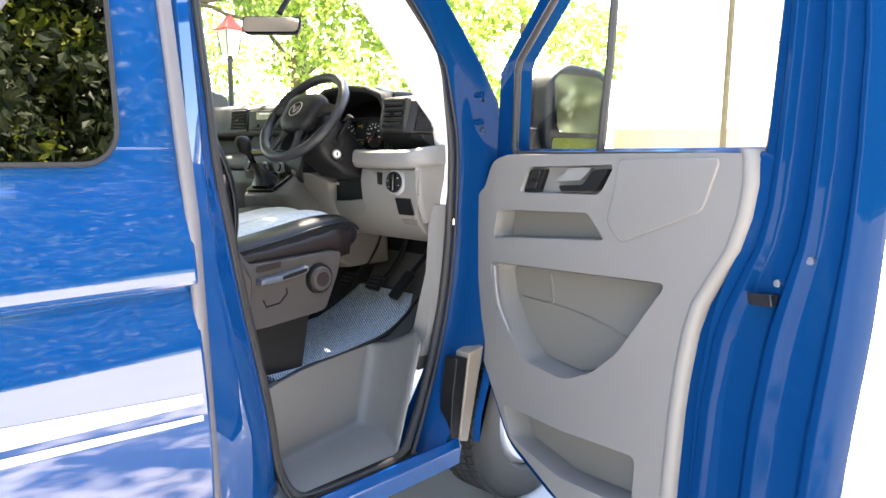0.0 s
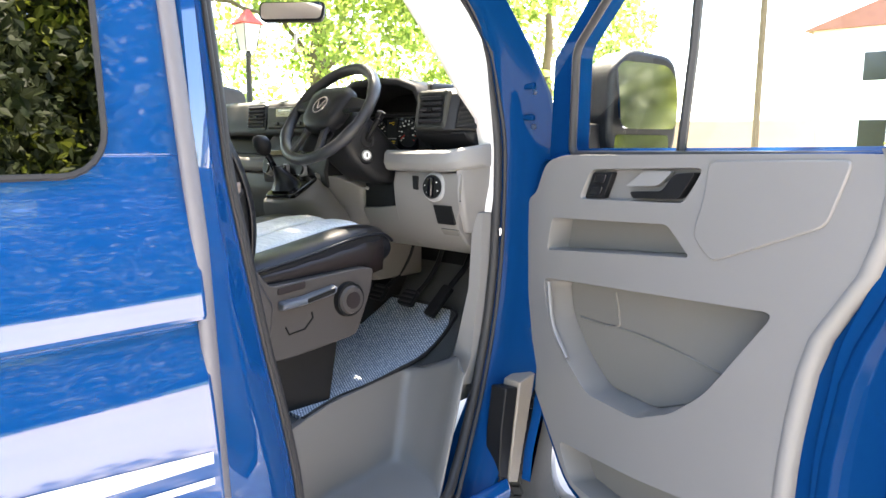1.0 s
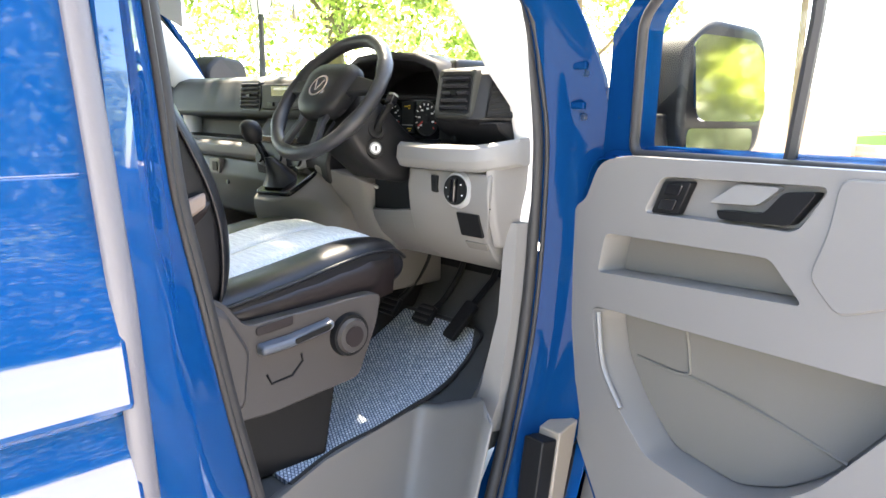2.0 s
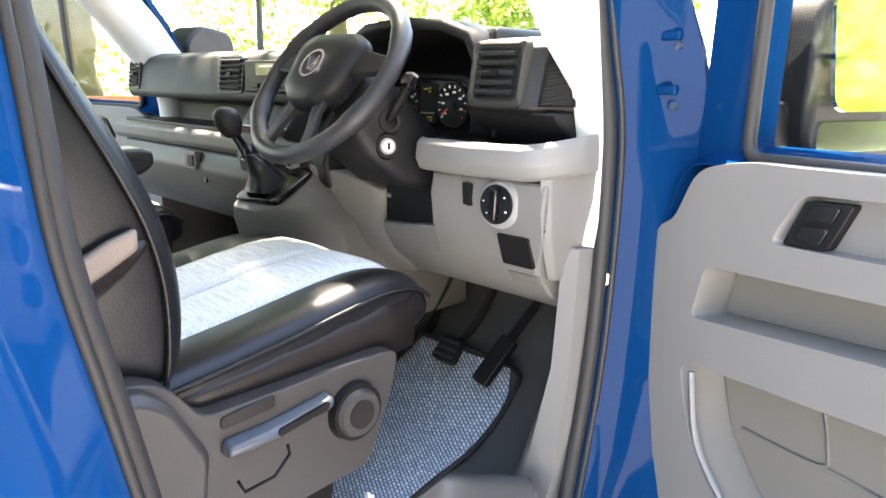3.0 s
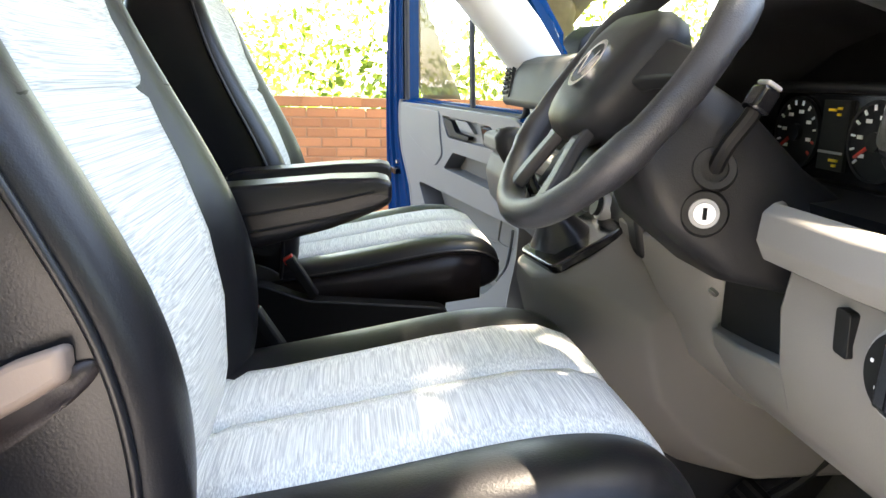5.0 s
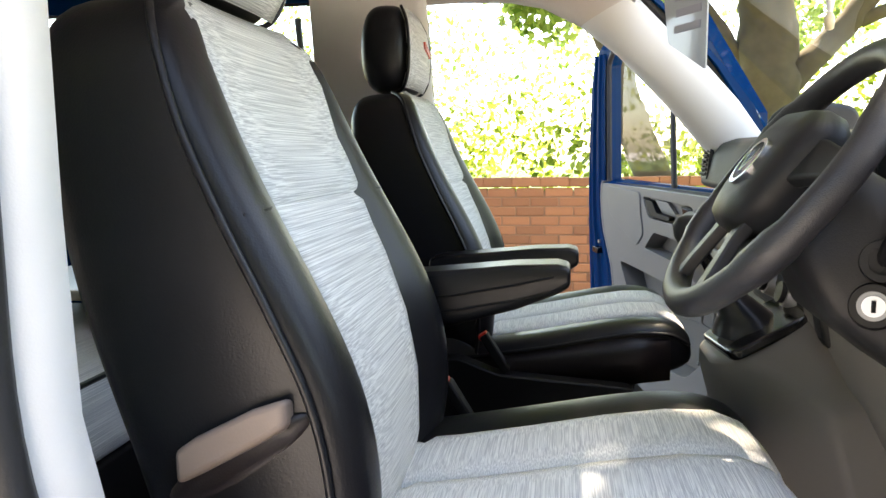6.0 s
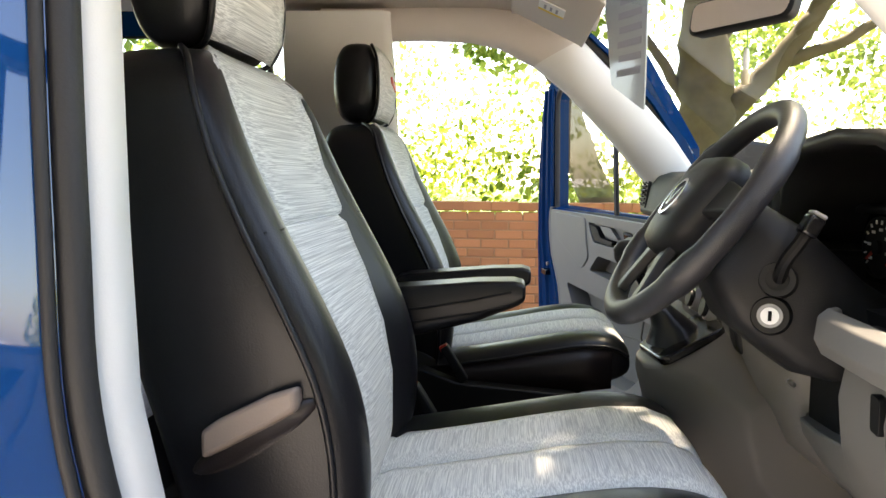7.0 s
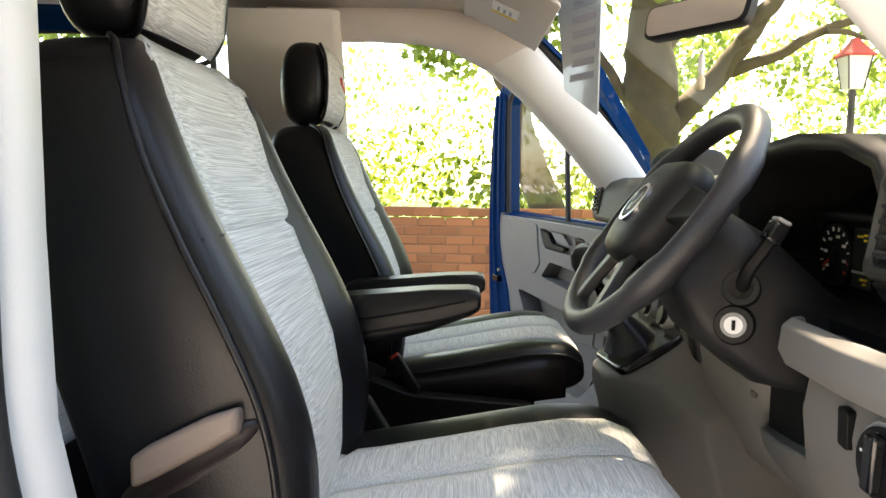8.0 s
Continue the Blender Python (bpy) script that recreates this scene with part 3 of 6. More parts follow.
def front_door(s, angle, hinge):
    """A front door swung open by angle; s: +1 right, -1 left."""
    a = radians(angle)
    M = Matrix(((s * math.sin(a), s * math.cos(a), 0, s * hinge[0]), (-math.cos(a), math.sin(a), 0, hinge[1]), (0, 0, 1, 0), (0, 0, 0, 1)))

    def put(name, bm, mat, parent, label="", **k):
        return part(name, moved(bm, M), mat, parent, label, **k)
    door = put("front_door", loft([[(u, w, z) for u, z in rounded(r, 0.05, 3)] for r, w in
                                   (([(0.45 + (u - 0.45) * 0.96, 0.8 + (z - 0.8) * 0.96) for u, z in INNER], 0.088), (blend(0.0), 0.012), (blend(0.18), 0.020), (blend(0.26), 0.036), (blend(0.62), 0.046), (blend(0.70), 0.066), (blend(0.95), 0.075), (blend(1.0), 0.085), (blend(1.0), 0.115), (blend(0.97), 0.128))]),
               SHADEBLUE, van, "open blue front door with grey inner trim", smooth=40, bevel=0.004)
    # inner trim with its pockets
    TR = [(0.02, 1.265), (0.10, 1.285), (0.86, 1.302), (0.955, 1.302), (0.955, 1.24), (0.92, 1.10), (0.825, 0.96), (0.79, 0.74), (0.78, 0.36), (0.42, 0.30), (0.15, 0.40), (-0.04, 0.66), (-0.10, 0.90), (-0.055, 1.16), (-0.02, 1.18)]
    H1 = [(0.165, 1.175), (0.515, 1.19), (0.565, 1.268), (0.21, 1.252)]
    P1 = [(0.035, 1.025), (0.54, 1.075), (0.47, 1.14), (0.055, 1.115)]
    P2 = [(0.02, 0.945), (0.05, 0.84), (0.12, 0.75), (0.22, 0.67), (0.40, 0.665), (0.51, 0.715), (0.60, 0.79), (0.755, 1.00)]
    P3 = [(0.11, 0.50), (0.165, 0.405), (0.40, 0.375), (0.68, 0.41), (0.685, 0.55), (0.40, 0.515)]
    trim = put("door_trim", plate(rounded(TR, 0.035, 4), [rounded(h, r, 4) for h, r in ((H1, 0.02), (P1, 0.015), (P2, 0.03), (P3, 0.025))], 0.0, 0.03, [0.022, 0.066, 0.085, 0.08]), TRIMGREY, door, "grey moulded inner door trim with pockets", smooth=30, bevel=0.005)
    put("trim_pad", prism(rounded([(0.58, 1.283), (0.885, 1.293), (0.845, 1.175), (0.60, 1.075), (0.545, 1.125), (0.57, 1.20)], 0.02, 3), "y", -0.005, 0.01), TRIMGREY, trim, "raised grey pad", bevel=0.006)
    put("window_switch", prism(rounded([(0.185, 1.178), (0.255, 1.182), (0.285, 1.248), (0.215, 1.244)], 0.006, 2), "y", 0.002, 0.02), BLACK, trim, "black window switch plate", bevel=0.002)
    for k in (0, 1):
        put("switch_button", prism(rounded([(0.206 + 0.013 * k, 1.188 + 0.030 * k), (0.246 + 0.013 * k, 1.190 + 0.030 * k), (0.256 + 0.013 * k, 1.212 + 0.030 * k), (0.216 + 0.013 * k, 1.210 + 0.030 * k)], 0.004, 2), "y", -0.003, 0.01), GLOSSBLACK, trim, bevel=0.002)
    put("pull_cup", prism(rounded([(0.36, 1.19), (0.50, 1.198), (0.545, 1.258), (0.485, 1.252), (0.45, 1.212), (0.35, 1.205)], 0.012, 3), "y", -0.002, 0.02), BLACK, trim, "black door release cup", bevel=0.003)
    put("release_lever", prism(rounded([(0.325, 1.215), (0.43, 1.222), (0.475, 1.258), (0.385, 1.255)], 0.012, 3), "y", 0.006, 0.02), LEDGE, trim, "silver grey release lever", bevel=0.003)
    put("pocket_rib", tube(smoothed([(0.05, -0.001, 0.935), (0.075, -0.001, 0.82), (0.14, -0.001, 0.745)], 5), 0.006, 6), LEDGE, trim, smooth=60)
    def inset(pts, f):
        c = sum((Vector(q) for q in pts), Vector((0, 0))) / len(pts)
        return [tuple(c + (Vector(q) - c) * f) for q in pts]
    # plates added at the pocket backs, coloured darker to paint their shade
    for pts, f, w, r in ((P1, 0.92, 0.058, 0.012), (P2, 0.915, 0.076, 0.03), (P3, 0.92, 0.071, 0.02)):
        put("pocket_shade_plate", prism(rounded(inset(pts, f), r, 4), "y", w, w + 0.0035), POCKETSHADE, trim, "grained pocket back plate, darkened for shade", bevel=0.001)
    put("pocket_fold", tube(smoothed([(0.235, 0.076, 0.935), (0.25, 0.075, 0.88), (0.24, 0.075, 0.845), (0.10, 0.0755, 0.84)], 5), 0.004, 6), POCKETSHADE, trim, smooth=60)
    put("pocket_fold", tube(smoothed([(0.24, 0.0755, 0.845), (0.40, 0.075, 0.84), (0.60, 0.0755, 0.815)], 5), 0.004, 6), POCKETSHADE, trim, smooth=60)
    # window frame, panes and seals
    FO = [(-0.03, 1.27), (-0.02, 1.54), (0.36, 1.93), (0.96, 1.95), (1.115, 1.86), (1.172, 1.31)]
    FI = [(0.075, 1.285), (0.08, 1.56), (0.41, 1.875), (0.90, 1.89), (0.99, 1.80), (0.968, 1.298)]
    frame_ob = put("window_frame", plate(FO, [rounded(FI, 0.03, 4)], 0.050, 0.10, [None]), SHADEBLUE, door, "blue window frame", bevel=0.006)
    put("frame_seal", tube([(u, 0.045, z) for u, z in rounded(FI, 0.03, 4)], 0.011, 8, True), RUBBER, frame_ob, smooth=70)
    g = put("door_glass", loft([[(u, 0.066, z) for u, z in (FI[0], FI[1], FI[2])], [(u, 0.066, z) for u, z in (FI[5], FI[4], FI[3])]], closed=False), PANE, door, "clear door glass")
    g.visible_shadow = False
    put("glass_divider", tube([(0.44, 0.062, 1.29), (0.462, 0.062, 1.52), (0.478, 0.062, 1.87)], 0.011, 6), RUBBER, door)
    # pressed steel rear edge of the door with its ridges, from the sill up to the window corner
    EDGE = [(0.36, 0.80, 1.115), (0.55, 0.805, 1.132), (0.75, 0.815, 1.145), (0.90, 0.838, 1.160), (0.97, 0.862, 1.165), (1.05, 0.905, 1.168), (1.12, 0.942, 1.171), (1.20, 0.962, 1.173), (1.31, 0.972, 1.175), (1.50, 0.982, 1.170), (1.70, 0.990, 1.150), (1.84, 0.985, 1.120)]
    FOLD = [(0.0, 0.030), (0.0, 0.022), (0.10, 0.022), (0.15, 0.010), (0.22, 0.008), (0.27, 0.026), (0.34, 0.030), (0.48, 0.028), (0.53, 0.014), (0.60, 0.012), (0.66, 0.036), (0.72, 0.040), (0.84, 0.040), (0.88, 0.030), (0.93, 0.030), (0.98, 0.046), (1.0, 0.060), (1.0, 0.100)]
    put("door_edge", loft([[(a + (b - a) * f, w, z) for f, w in FOLD] for z, a, b in EDGE], closed=False), SHADEBLUE, door, "ridged blue steel door edge", smooth=25, bevel=0.0025)
    put("trim_rim", loft([[(u + du, w, z) for du, w in ((-0.012, 0.004), (-0.008, -0.002), (0.002, -0.003), (0.013, 0.002), (0.021, 0.012), (0.025, 0.032))] for u, z in
                          ((0.935, 1.312), (0.945, 1.290), (0.948, 1.24), (0.938, 1.17), (0.915, 1.10), (0.872, 1.03), (0.836, 0.97), (0.816, 0.90), (0.80, 0.80), (0.790, 0.70), (0.782, 0.52), (0.778, 0.365))], closed=False), TRIMGREY, trim, "rounded edge of the trim", smooth=60)
    for u, z in ((1.02, 1.045), (1.035, 0.975), (1.085, 1.10)):
        put("edge_screw", disc((u, 0.030, z), (0, -1, 0), 0.008, 0.010, 12), STEEL, door)
    # latch, check strap, hinges
    put("latch", prism(rounded([(0.975, 0.995), (1.03, 1.00), (1.025, 1.025), (0.97, 1.020)], 0.008, 3), "y", -0.004, 0.05), GLOSSBLACK, door, "black door latch", bevel=0.003)
    put("check_strap", tube([(-0.05, 0.02, 1.075), (-0.12, -0.03, 1.07), (-0.175, -0.02, 1.066)], 0.010, 6), BLACK, door, "black door check strap")
    put("wiring_gaiter", tube(smoothed([(-0.03, 0.03, 1.12), (-0.10, 0.0, 1.10), (-0.105, 0.01, 1.00), (-0.09, 0.03, 0.93)], 12), [0.013 + 0.004 * (i % 2) for i in range(37)], 10), BLACK, door, "ribbed black wiring gaiter")
    for z in (1.455, 1.36, 0.66, 0.60):
        put("hinge_bolt", disc((-0.045, 0.006, z), (0, -1, 0), 0.007, 0.008, 10), STEEL, door, "zinc hinge bolt")
    # mirror
    arm = put("door_mirror", prism(rounded([(0.155, 1.265), (0.410, 1.265), (0.425, 1.44), (0.40, 1.56), (0.23, 1.575), (0.16, 1.52)], 0.09, 6), "x", -0.03, 0.087), DASH, door, "black door mirror housing", bevel=0.015)
    put("mirror_arm", prism([(-0.02, 0.10), (0.05, 0.10), (0.05, 0.17), (-0.02, 0.17)], "z", 1.29, 1.37), DASH, arm, bevel=0.01)
    put("mirror_glass", moved(prism(rounded([(0.178, 1.355), (0.385, 1.355), (0.395, 1.50), (0.36, 1.535), (0.20, 1.54), (0.178, 1.52)], 0.03, 4), "x", 0.083, 0.090), Matrix.Translation((0.100, 0, 1.445)) @ Matrix.Rotation(-0.13, 4, "Y") @ Matrix.Translation((-0.087, 0, -1.445))), MIRROR, arm, "mirror glass")
    put("wide_mirror_glass", prism(rounded([(0.178, 1.29), (0.38, 1.29), (0.38, 1.34), (0.178, 1.34)], 0.015, 3), "x", 0.083, 0.090), MIRROR, arm)
    return door


front_door(1, 72, (0.97, 1.83))
front_door(-1, 70, (0.97, 1.78))
bolt = part("strap_bracket", box(0.835, 0.85, 1.79, 1.83, 1.045, 1.085), STEEL, van, bevel=0.004)
part("strap_bolt", disc((0.848, 1.80, 1.065), (0.6, -0.8, 0), 0.011, 0.02, 10), CHROME, van, "bright strap bolt")
for z in (1.47, 1.385, 0.66):
    part("hinge", box(0.905, 0.940, 1.825, 1.838, z - 0.008, z + 0.008), SHADEBLUE, van, bevel=0.004)

# ---- dashboard ----
dash = part("dashboard", prism([(2.16, 1.36), (2.12, 1.415), (1.95, 1.450), (1.75, 1.463), (1.712, 1.450), (1.695, 1.42), (1.680, 1.345), (1.690, 1.332), (1.76, 1.330), (1.80, 1.32), (1.80, 1.255), (2.16, 1.2)], "x", -0.885, 0.235), DASHP, van, "dark grey moulded dashboard", bevel=0.008)
part("dash_shelf", box(-0.88, -0.12, 1.665, 1.82, 1.252, 1.266), BLACK, dash, "black dash shelf", bevel=0.004)
part("dash_band", prism([(1.655, 1.256), (1.640, 1.246), (1.640, 1.215), (1.652, 1.203), (1.80, 1.20), (1.80, 1.256)], "x", -0.93, 0.06), CONSOLE, dash, "grey dash band", bevel=0.006)
glove = part("glovebox", prism([(1.652, 1.202), (1.635, 1.15), (1.650, 1.08), (1.70, 1.02), (1.80, 0.985), (1.95, 0.98), (1.95, 1.20)], "x", -0.86, 0.02), SHADEGREY, dash, "grey glovebox door, tinted dark olive for the shade", bevel=0.008)
part("glovebox_latch", prism(rounded([(-0.40, 1.150), (-0.335, 1.150), (-0.335, 1.198), (-0.40, 1.198)], 0.008), "y", 1.628, 1.65), TRIMGREY, glove, bevel=0.003)
part("latch_slot", prism(rounded([(-0.375, 1.158), (-0.345, 1.158), (-0.345, 1.188), (-0.375, 1.188)], 0.005), "y", 1.625, 1.63), BLACK, glove)
part("lock", disc((-0.30, 1.642, 1.125), (0, -1, 0.2), 0.008, 0.006, 14), BLACK, glove)


def vent(x0, x1, y, z0, z1, slats, lean=0.015, yaw=0.0):
    """An air vent: frame, slats and a thumb slider, facing the rear."""
    c = ((x0 + x1) / 2, y, (z0 + z1) / 2)
    R = Matrix.Translation(c) @ Matrix.Rotation(radians(yaw), 4, "Z") @ Matrix.Rotation(-lean * 8, 4, "X") @ Matrix.Translation([-q for q in c])
    fr = part("air_vent", moved(loft([[(x, yy, z) for x, z in ring] for ring, yy in (
        (rounded([(x0 - 0.008, z0 - 0.008), (x1 + 0.008, z0 - 0.008), (x1 + 0.008, z1 + 0.008), (x0 - 0.008, z1 + 0.008)], 0.012), y + 0.004),
        (rounded([(x0 - 0.006, z0 - 0.006), (x1 + 0.006, z0 - 0.006), (x1 + 0.006, z1 + 0.006), (x0 - 0.006, z1 + 0.006)], 0.012), y - 0.006),
        (rounded([(x0, z0), (x1, z0), (x1, z1), (x0, z1)], 0.010), y - 0.006),
        (rounded([(x0 + 0.004, z0 + 0.004), (x1 - 0.004, z0 + 0.004), (x1 - 0.004, z1 - 0.004), (x0 + 0.004, z1 - 0.004)], 0.010), y + 0.003))], caps=False), R), DASH, dash, "black slatted air vent")
    part("vent_back", moved(box(x0, x1, y + 0.002, y + 0.006, z0, z1), R), BLACK, fr)
    for k in range(slats):
        z = z0 + (z1 - z0) * (k + 0.5) / slats
        part("slat", moved(loft([[(x, y + a, z + b) for a, b in ((0.002, -0.002), (-0.006, -0.003), (-0.011, 0.0), (-0.012, 0.003), (-0.009, 0.006), (0.002, 0.004))] for x in (x0 + 0.003, x1 - 0.003)]), R), WHEELSKIN, fr, smooth=50)
    part("vent_slider", moved(box(c[0] - 0.009, c[0] + 0.009, y - 0.014, y - 0.006, c[2] - 0.004, c[2] + 0.005), R), BLACK, fr)
    return fr


vent(-0.87, -0.80, 1.690, 1.36, 1.435, 6)
vent(-0.275, -0.165, 1.690, 1.36, 1.44, 6)
vent(0.12, 0.21, 1.690, 1.36, 1.44, 6)
# centre stack
stack = part("central_panel", prism([(1.68, 1.335), (1.655, 1.30), (1.630, 1.22), (1.640, 1.17), (1.70, 1.13), (1.85, 1.13), (1.85, 1.335)], "x", -0.115, 0.26), DASH, dash, "black central control panel", bevel=0.008)
part("radio", moved(box(-0.13, 0.10, 1.672, 1.70, 1.36, 1.435), Matrix.Identity(4)), BLACK, dash, "black radio panel", bevel=0.004)
part("radio_screen", box(-0.07, 0.04, 1.668, 1.675, 1.40, 1.428), GLOSSBLACK, dash)
part("radio_line", box(-0.05, 0.02, 1.665, 1.669, 1.418, 1.424), WHITE, dash)
for k in range(4):
    part("radio_key", box(-0.09 + 0.045 * k, -0.06 + 0.045 * k, 1.666, 1.672, 1.37, 1.382), DASH, dash, bevel=0.002)
for k in range(3):
    kn = part("climate_knob", disc((-0.06 + 0.10 * k, 1.640, 1.215), (0, -1, 0.25), 0.024, 0.02, 24, r2=0.020), SILVER, dash, "silver ringed climate knob")
    part("knob_cap", disc((-0.06 + 0.10 * k, 1.620, 1.22), (0, -1, 0.25), 0.016, 0.008, 20), BLACK, kn)
part("switch_row", box(-0.10, 0.24, 1.632, 1.65, 1.265, 1.285), GLOSSBLACK, dash, bevel=0.003)

# instrument hood and cluster
ARCH = [(0.225, 1.35), (0.230, 1.43), (0.255, 1.475), (0.31, 1.503), (0.42, 1.512), (0.53, 1.505), (0.605, 1.48), (0.635, 1.43), (0.640, 1.35)]
hood = part("instrument_hood", loft([[(x, y, z - dz) for x, z in ARCH] for y, dz in ((1.700, 0.0), (1.76, 0.0), (1.90, 0.012), (2.08, 0.06))], closed=False), DASH, dash, "black instrument hood", solid=0.02, smooth=50)
part("cluster_face", prism(rounded([(0.245, 1.292), (0.505, 1.292), (0.512, 1.35), (0.495, 1.394), (0.255, 1.394), (0.238, 1.35)], 0.02), "y", 1.825, 1.84), GLOSSBLACK, dash, "black instrument cluster")
part("cluster_lip", tube(smoothed([(0.232, 1.815, 1.32), (0.242, 1.815, 1.392), (0.30, 1.815, 1.402), (0.45, 1.815, 1.402), (0.505, 1.815, 1.392), (0.520, 1.815, 1.33), (0.505, 1.812, 1.288), (0.40, 1.812, 1.284), (0.25, 1.812, 1.284)], 5, True), 0.007, 8, True), DASH, dash, smooth=70)
part("cluster_well", prism([(1.715, 1.286), (1.83, 1.290), (1.83, 1.275), (1.715, 1.270)], "x", 0.235, 0.635), BLACK, dash)
# black sheet added above the cluster to paint the dark void under the hood
part("hood_void_shade", prism([(1.835, 1.395), (1.93, 1.50), (1.95, 1.50), (1.855, 1.395)], "x", 0.24, 0.63), BLACK, dash)
part("hood_cheek", prism([(0.515, 1.80), (0.635, 1.735), (0.635, 1.90), (0.515, 1.90)], "z", 1.288, 1.49), DASH, dash, bevel=0.012)
for cx in (0.300, 0.446):
    dial = part("dial", disc((cx, 1.8255, 1.345), (0, -1, 0), 0.043, 0.004, 32), BLACK, dash, "round black dial with white figures")
    part("dial_ring", disc((cx, 1.8245, 1.345), (0, -1, 0), 0.046, 0.006, 32, hole=0.0425), DASH, dial)
    for k in range(12):
        a = radians(-130 + 23.6 * k)
        q = box(-0.0012, 0.0012, -0.002, 0.0, 0.035, 0.041)
        q.transform(Matrix.Translation((cx, 1.821, 1.345)) @ Matrix.Rotation(a, 4, "Y"))
        part("tick", q, WHITE if k < 10 else RED, dial)
        if k % 2 == 0:
            ca, sa = math.cos(a), math.sin(a)
            part("figure_bar", box(cx + 0.027 * sa - 0.004, cx + 0.027 * sa + 0.004, 1.8195, 1.8212, 1.345 + 0.027 * ca - 0.0022, 1.345 + 0.027 * ca + 0.0022), WHITE, dial)
    part("dial_hub", disc((cx, 1.8215, 1.345), (0, -1, 0), 0.011, 0.006, 20), DASH, dial)
    q = box(-0.0012, 0.0012, -0.004, 0.0, -0.004, 0.034)
    q.transform(Matrix.Translation((cx, 1.820, 1.345)) @ Matrix.Rotation(radians(-125), 4, "Y"))
    part("needle", q, RED, dial)
disp = part("info_display", box(0.349, 0.397, 1.820, 1.826, 1.305, 1.388), BLACK, dash)
for x0, w, z, m in ((0.362, 0.012, 1.375, YELLOW), (0.378, 0.006, 1.377, YELLOW), (0.378, 0.005, 1.370, YELLOW), (0.352, 0.042, 1.325, GREYMARK), (0.374, 0.014, 1.316, YELLOW), (0.380, 0.006, 1.310, YELLOW)):
    part("display_bar", box(x0, x0 + w, 1.8175, 1.820, z, z + 0.003), m, disp)

# outer vent housing beside the pillar
part("vent_housing", loft([[(0.605, y0, z), (0.735, y0 - 0.012, z), (0.760, y0 + 0.0, z), (0.808, 1.755 + dy, z), (0.812, 1.95, z), (0.605, 2.05, z)] for z, y0, dy in
                           ((1.275, 1.80, 0.10), (1.32, 1.745, 0.05), (1.35, 1.695, 0.0), (1.45, 1.715, 0.015), (1.468, 1.74, 0.04), (1.472, 1.80, 0.08))]), DASH, dash, "black outer vent housing", bevel=0.008, smooth=45)
vent(0.632, 0.722, 1.698, 1.366, 1.447, 5)
LEANV = Matrix.Translation((0.677, 1.698, 1.4065)) @ Matrix.Rotation(-0.12, 4, "X") @ Matrix.Translation((-0.677, -1.698, -1.4065))
part("vent_bezel", moved(loft([[(x, y, z) for x, z in rounded([(0.677 - a, 1.4065 - b), (0.677 + a, 1.4065 - b), (0.677 + a + 0.004, 1.4065 + b), (0.677 - a + 0.006, 1.4065 + b)], 0.014, 4)] for a, b, y in ((0.064, 0.058, 1.702), (0.061, 0.055, 1.690), (0.055, 0.049, 1.687), (0.050, 0.044, 1.690), (0.048, 0.042, 1.702))], caps=False), LEANV), DASHP, dash, "dark grey raised vent surround", smooth=50)
GA, GB = Vector((0.764, 1.702, 1.356)), Vector((0.800, 1.746, 1.356))
gup, gout = Vector((0.0, 0.022, 0.088)), Vector((0.05, -0.04, 0.0))
gr = part("side_grille", loft([[GA + gout * k, GB + gout * k, GB + gup + gout * k, GA + gup + gout * k] for k in (-0.06, 0.10)]), BLACK, dash, "black slanted side vent")
for k in range(7):
    a, b = GA + gup * ((k + 0.2) / 7), GB + gup * ((k + 0.9) / 7)
    part("slat", tube([a + gout * 0.12, b + gout * 0.12], 0.0024, 6), DASH, gr)
part("grille_frame", tube([q + gout * 0.12 for q in (GA, GB, GB + gup, GA + gup)], 0.0035, 6, True), DASH, gr, smooth=60)
part("under_shelf", prism([(1.70, 1.345), (1.715, 1.325), (1.80, 1.270), (2.05, 1.270), (2.05, 1.36)], "x", 0.60, 0.800), DASH, dash, bevel=0.006)
part("cluster_sill", prism([(1.715, 1.268), (1.73, 1.284), (1.83, 1.288), (2.05, 1.288), (2.05, 1.25), (1.74, 1.25)], "x", 0.235, 0.605), DASH, dash, bevel=0.006)

# lower driver panel
lower = part("lower_panel", loft([[(x + dx, y, z) for y, z, dx in ((1.672, 1.232, 0), (1.665, 1.19, 0), (1.672, 1.13, 0), (1.690, 1.075, e), (1.735, 1.025, e), (1.80, 0.985, e), (1.95, 0.985, e), (2.0, 1.232, 0))] for x, e in ((0.545, 0), (0.66, 0), (0.72, -0.004), (0.775, -0.010), (0.812, -0.028))]), TRIMGREY, dash, "grey lower driver panel", bevel=0.006, smooth=40)
KNEE = [(0.205, (1.625, 1.215), (1.650, 1.12), (1.695, 1.03), (1.78, 0.96)), (0.29, (1.650, 1.20), (1.665, 1.12), (1.705, 1.04), (1.79, 0.97)), (0.345, (1.674, 1.185), (1.682, 1.12), (1.715, 1.045), (1.80, 0.975)), (0.366, (1.694, 1.172), (1.694, 1.108), (1.72, 1.045), (1.80, 0.98)),
        (0.371, (1.705, 1.108), (1.704, 1.09), (1.728, 1.045), (1.80, 0.982)), (0.378, (1.690, 1.108), (1.696, 1.085), (1.726, 1.040), (1.80, 0.983)), (0.45, (1.683, 1.113), (1.692, 1.075), (1.732, 1.028), (1.80, 0.985)), (0.556, (1.680, 1.127), (1.690, 1.075), (1.735, 1.025), (1.80, 0.985))]
part("knee_panel", loft([[(x, y, z) for y, z in pts] + [(x, 1.95, 0.985), (x, 1.95, pts[0][1])] for x, *pts in KNEE]), TRIMGREY, dash, "grey panel under the steering column", bevel=0.004, smooth=40)
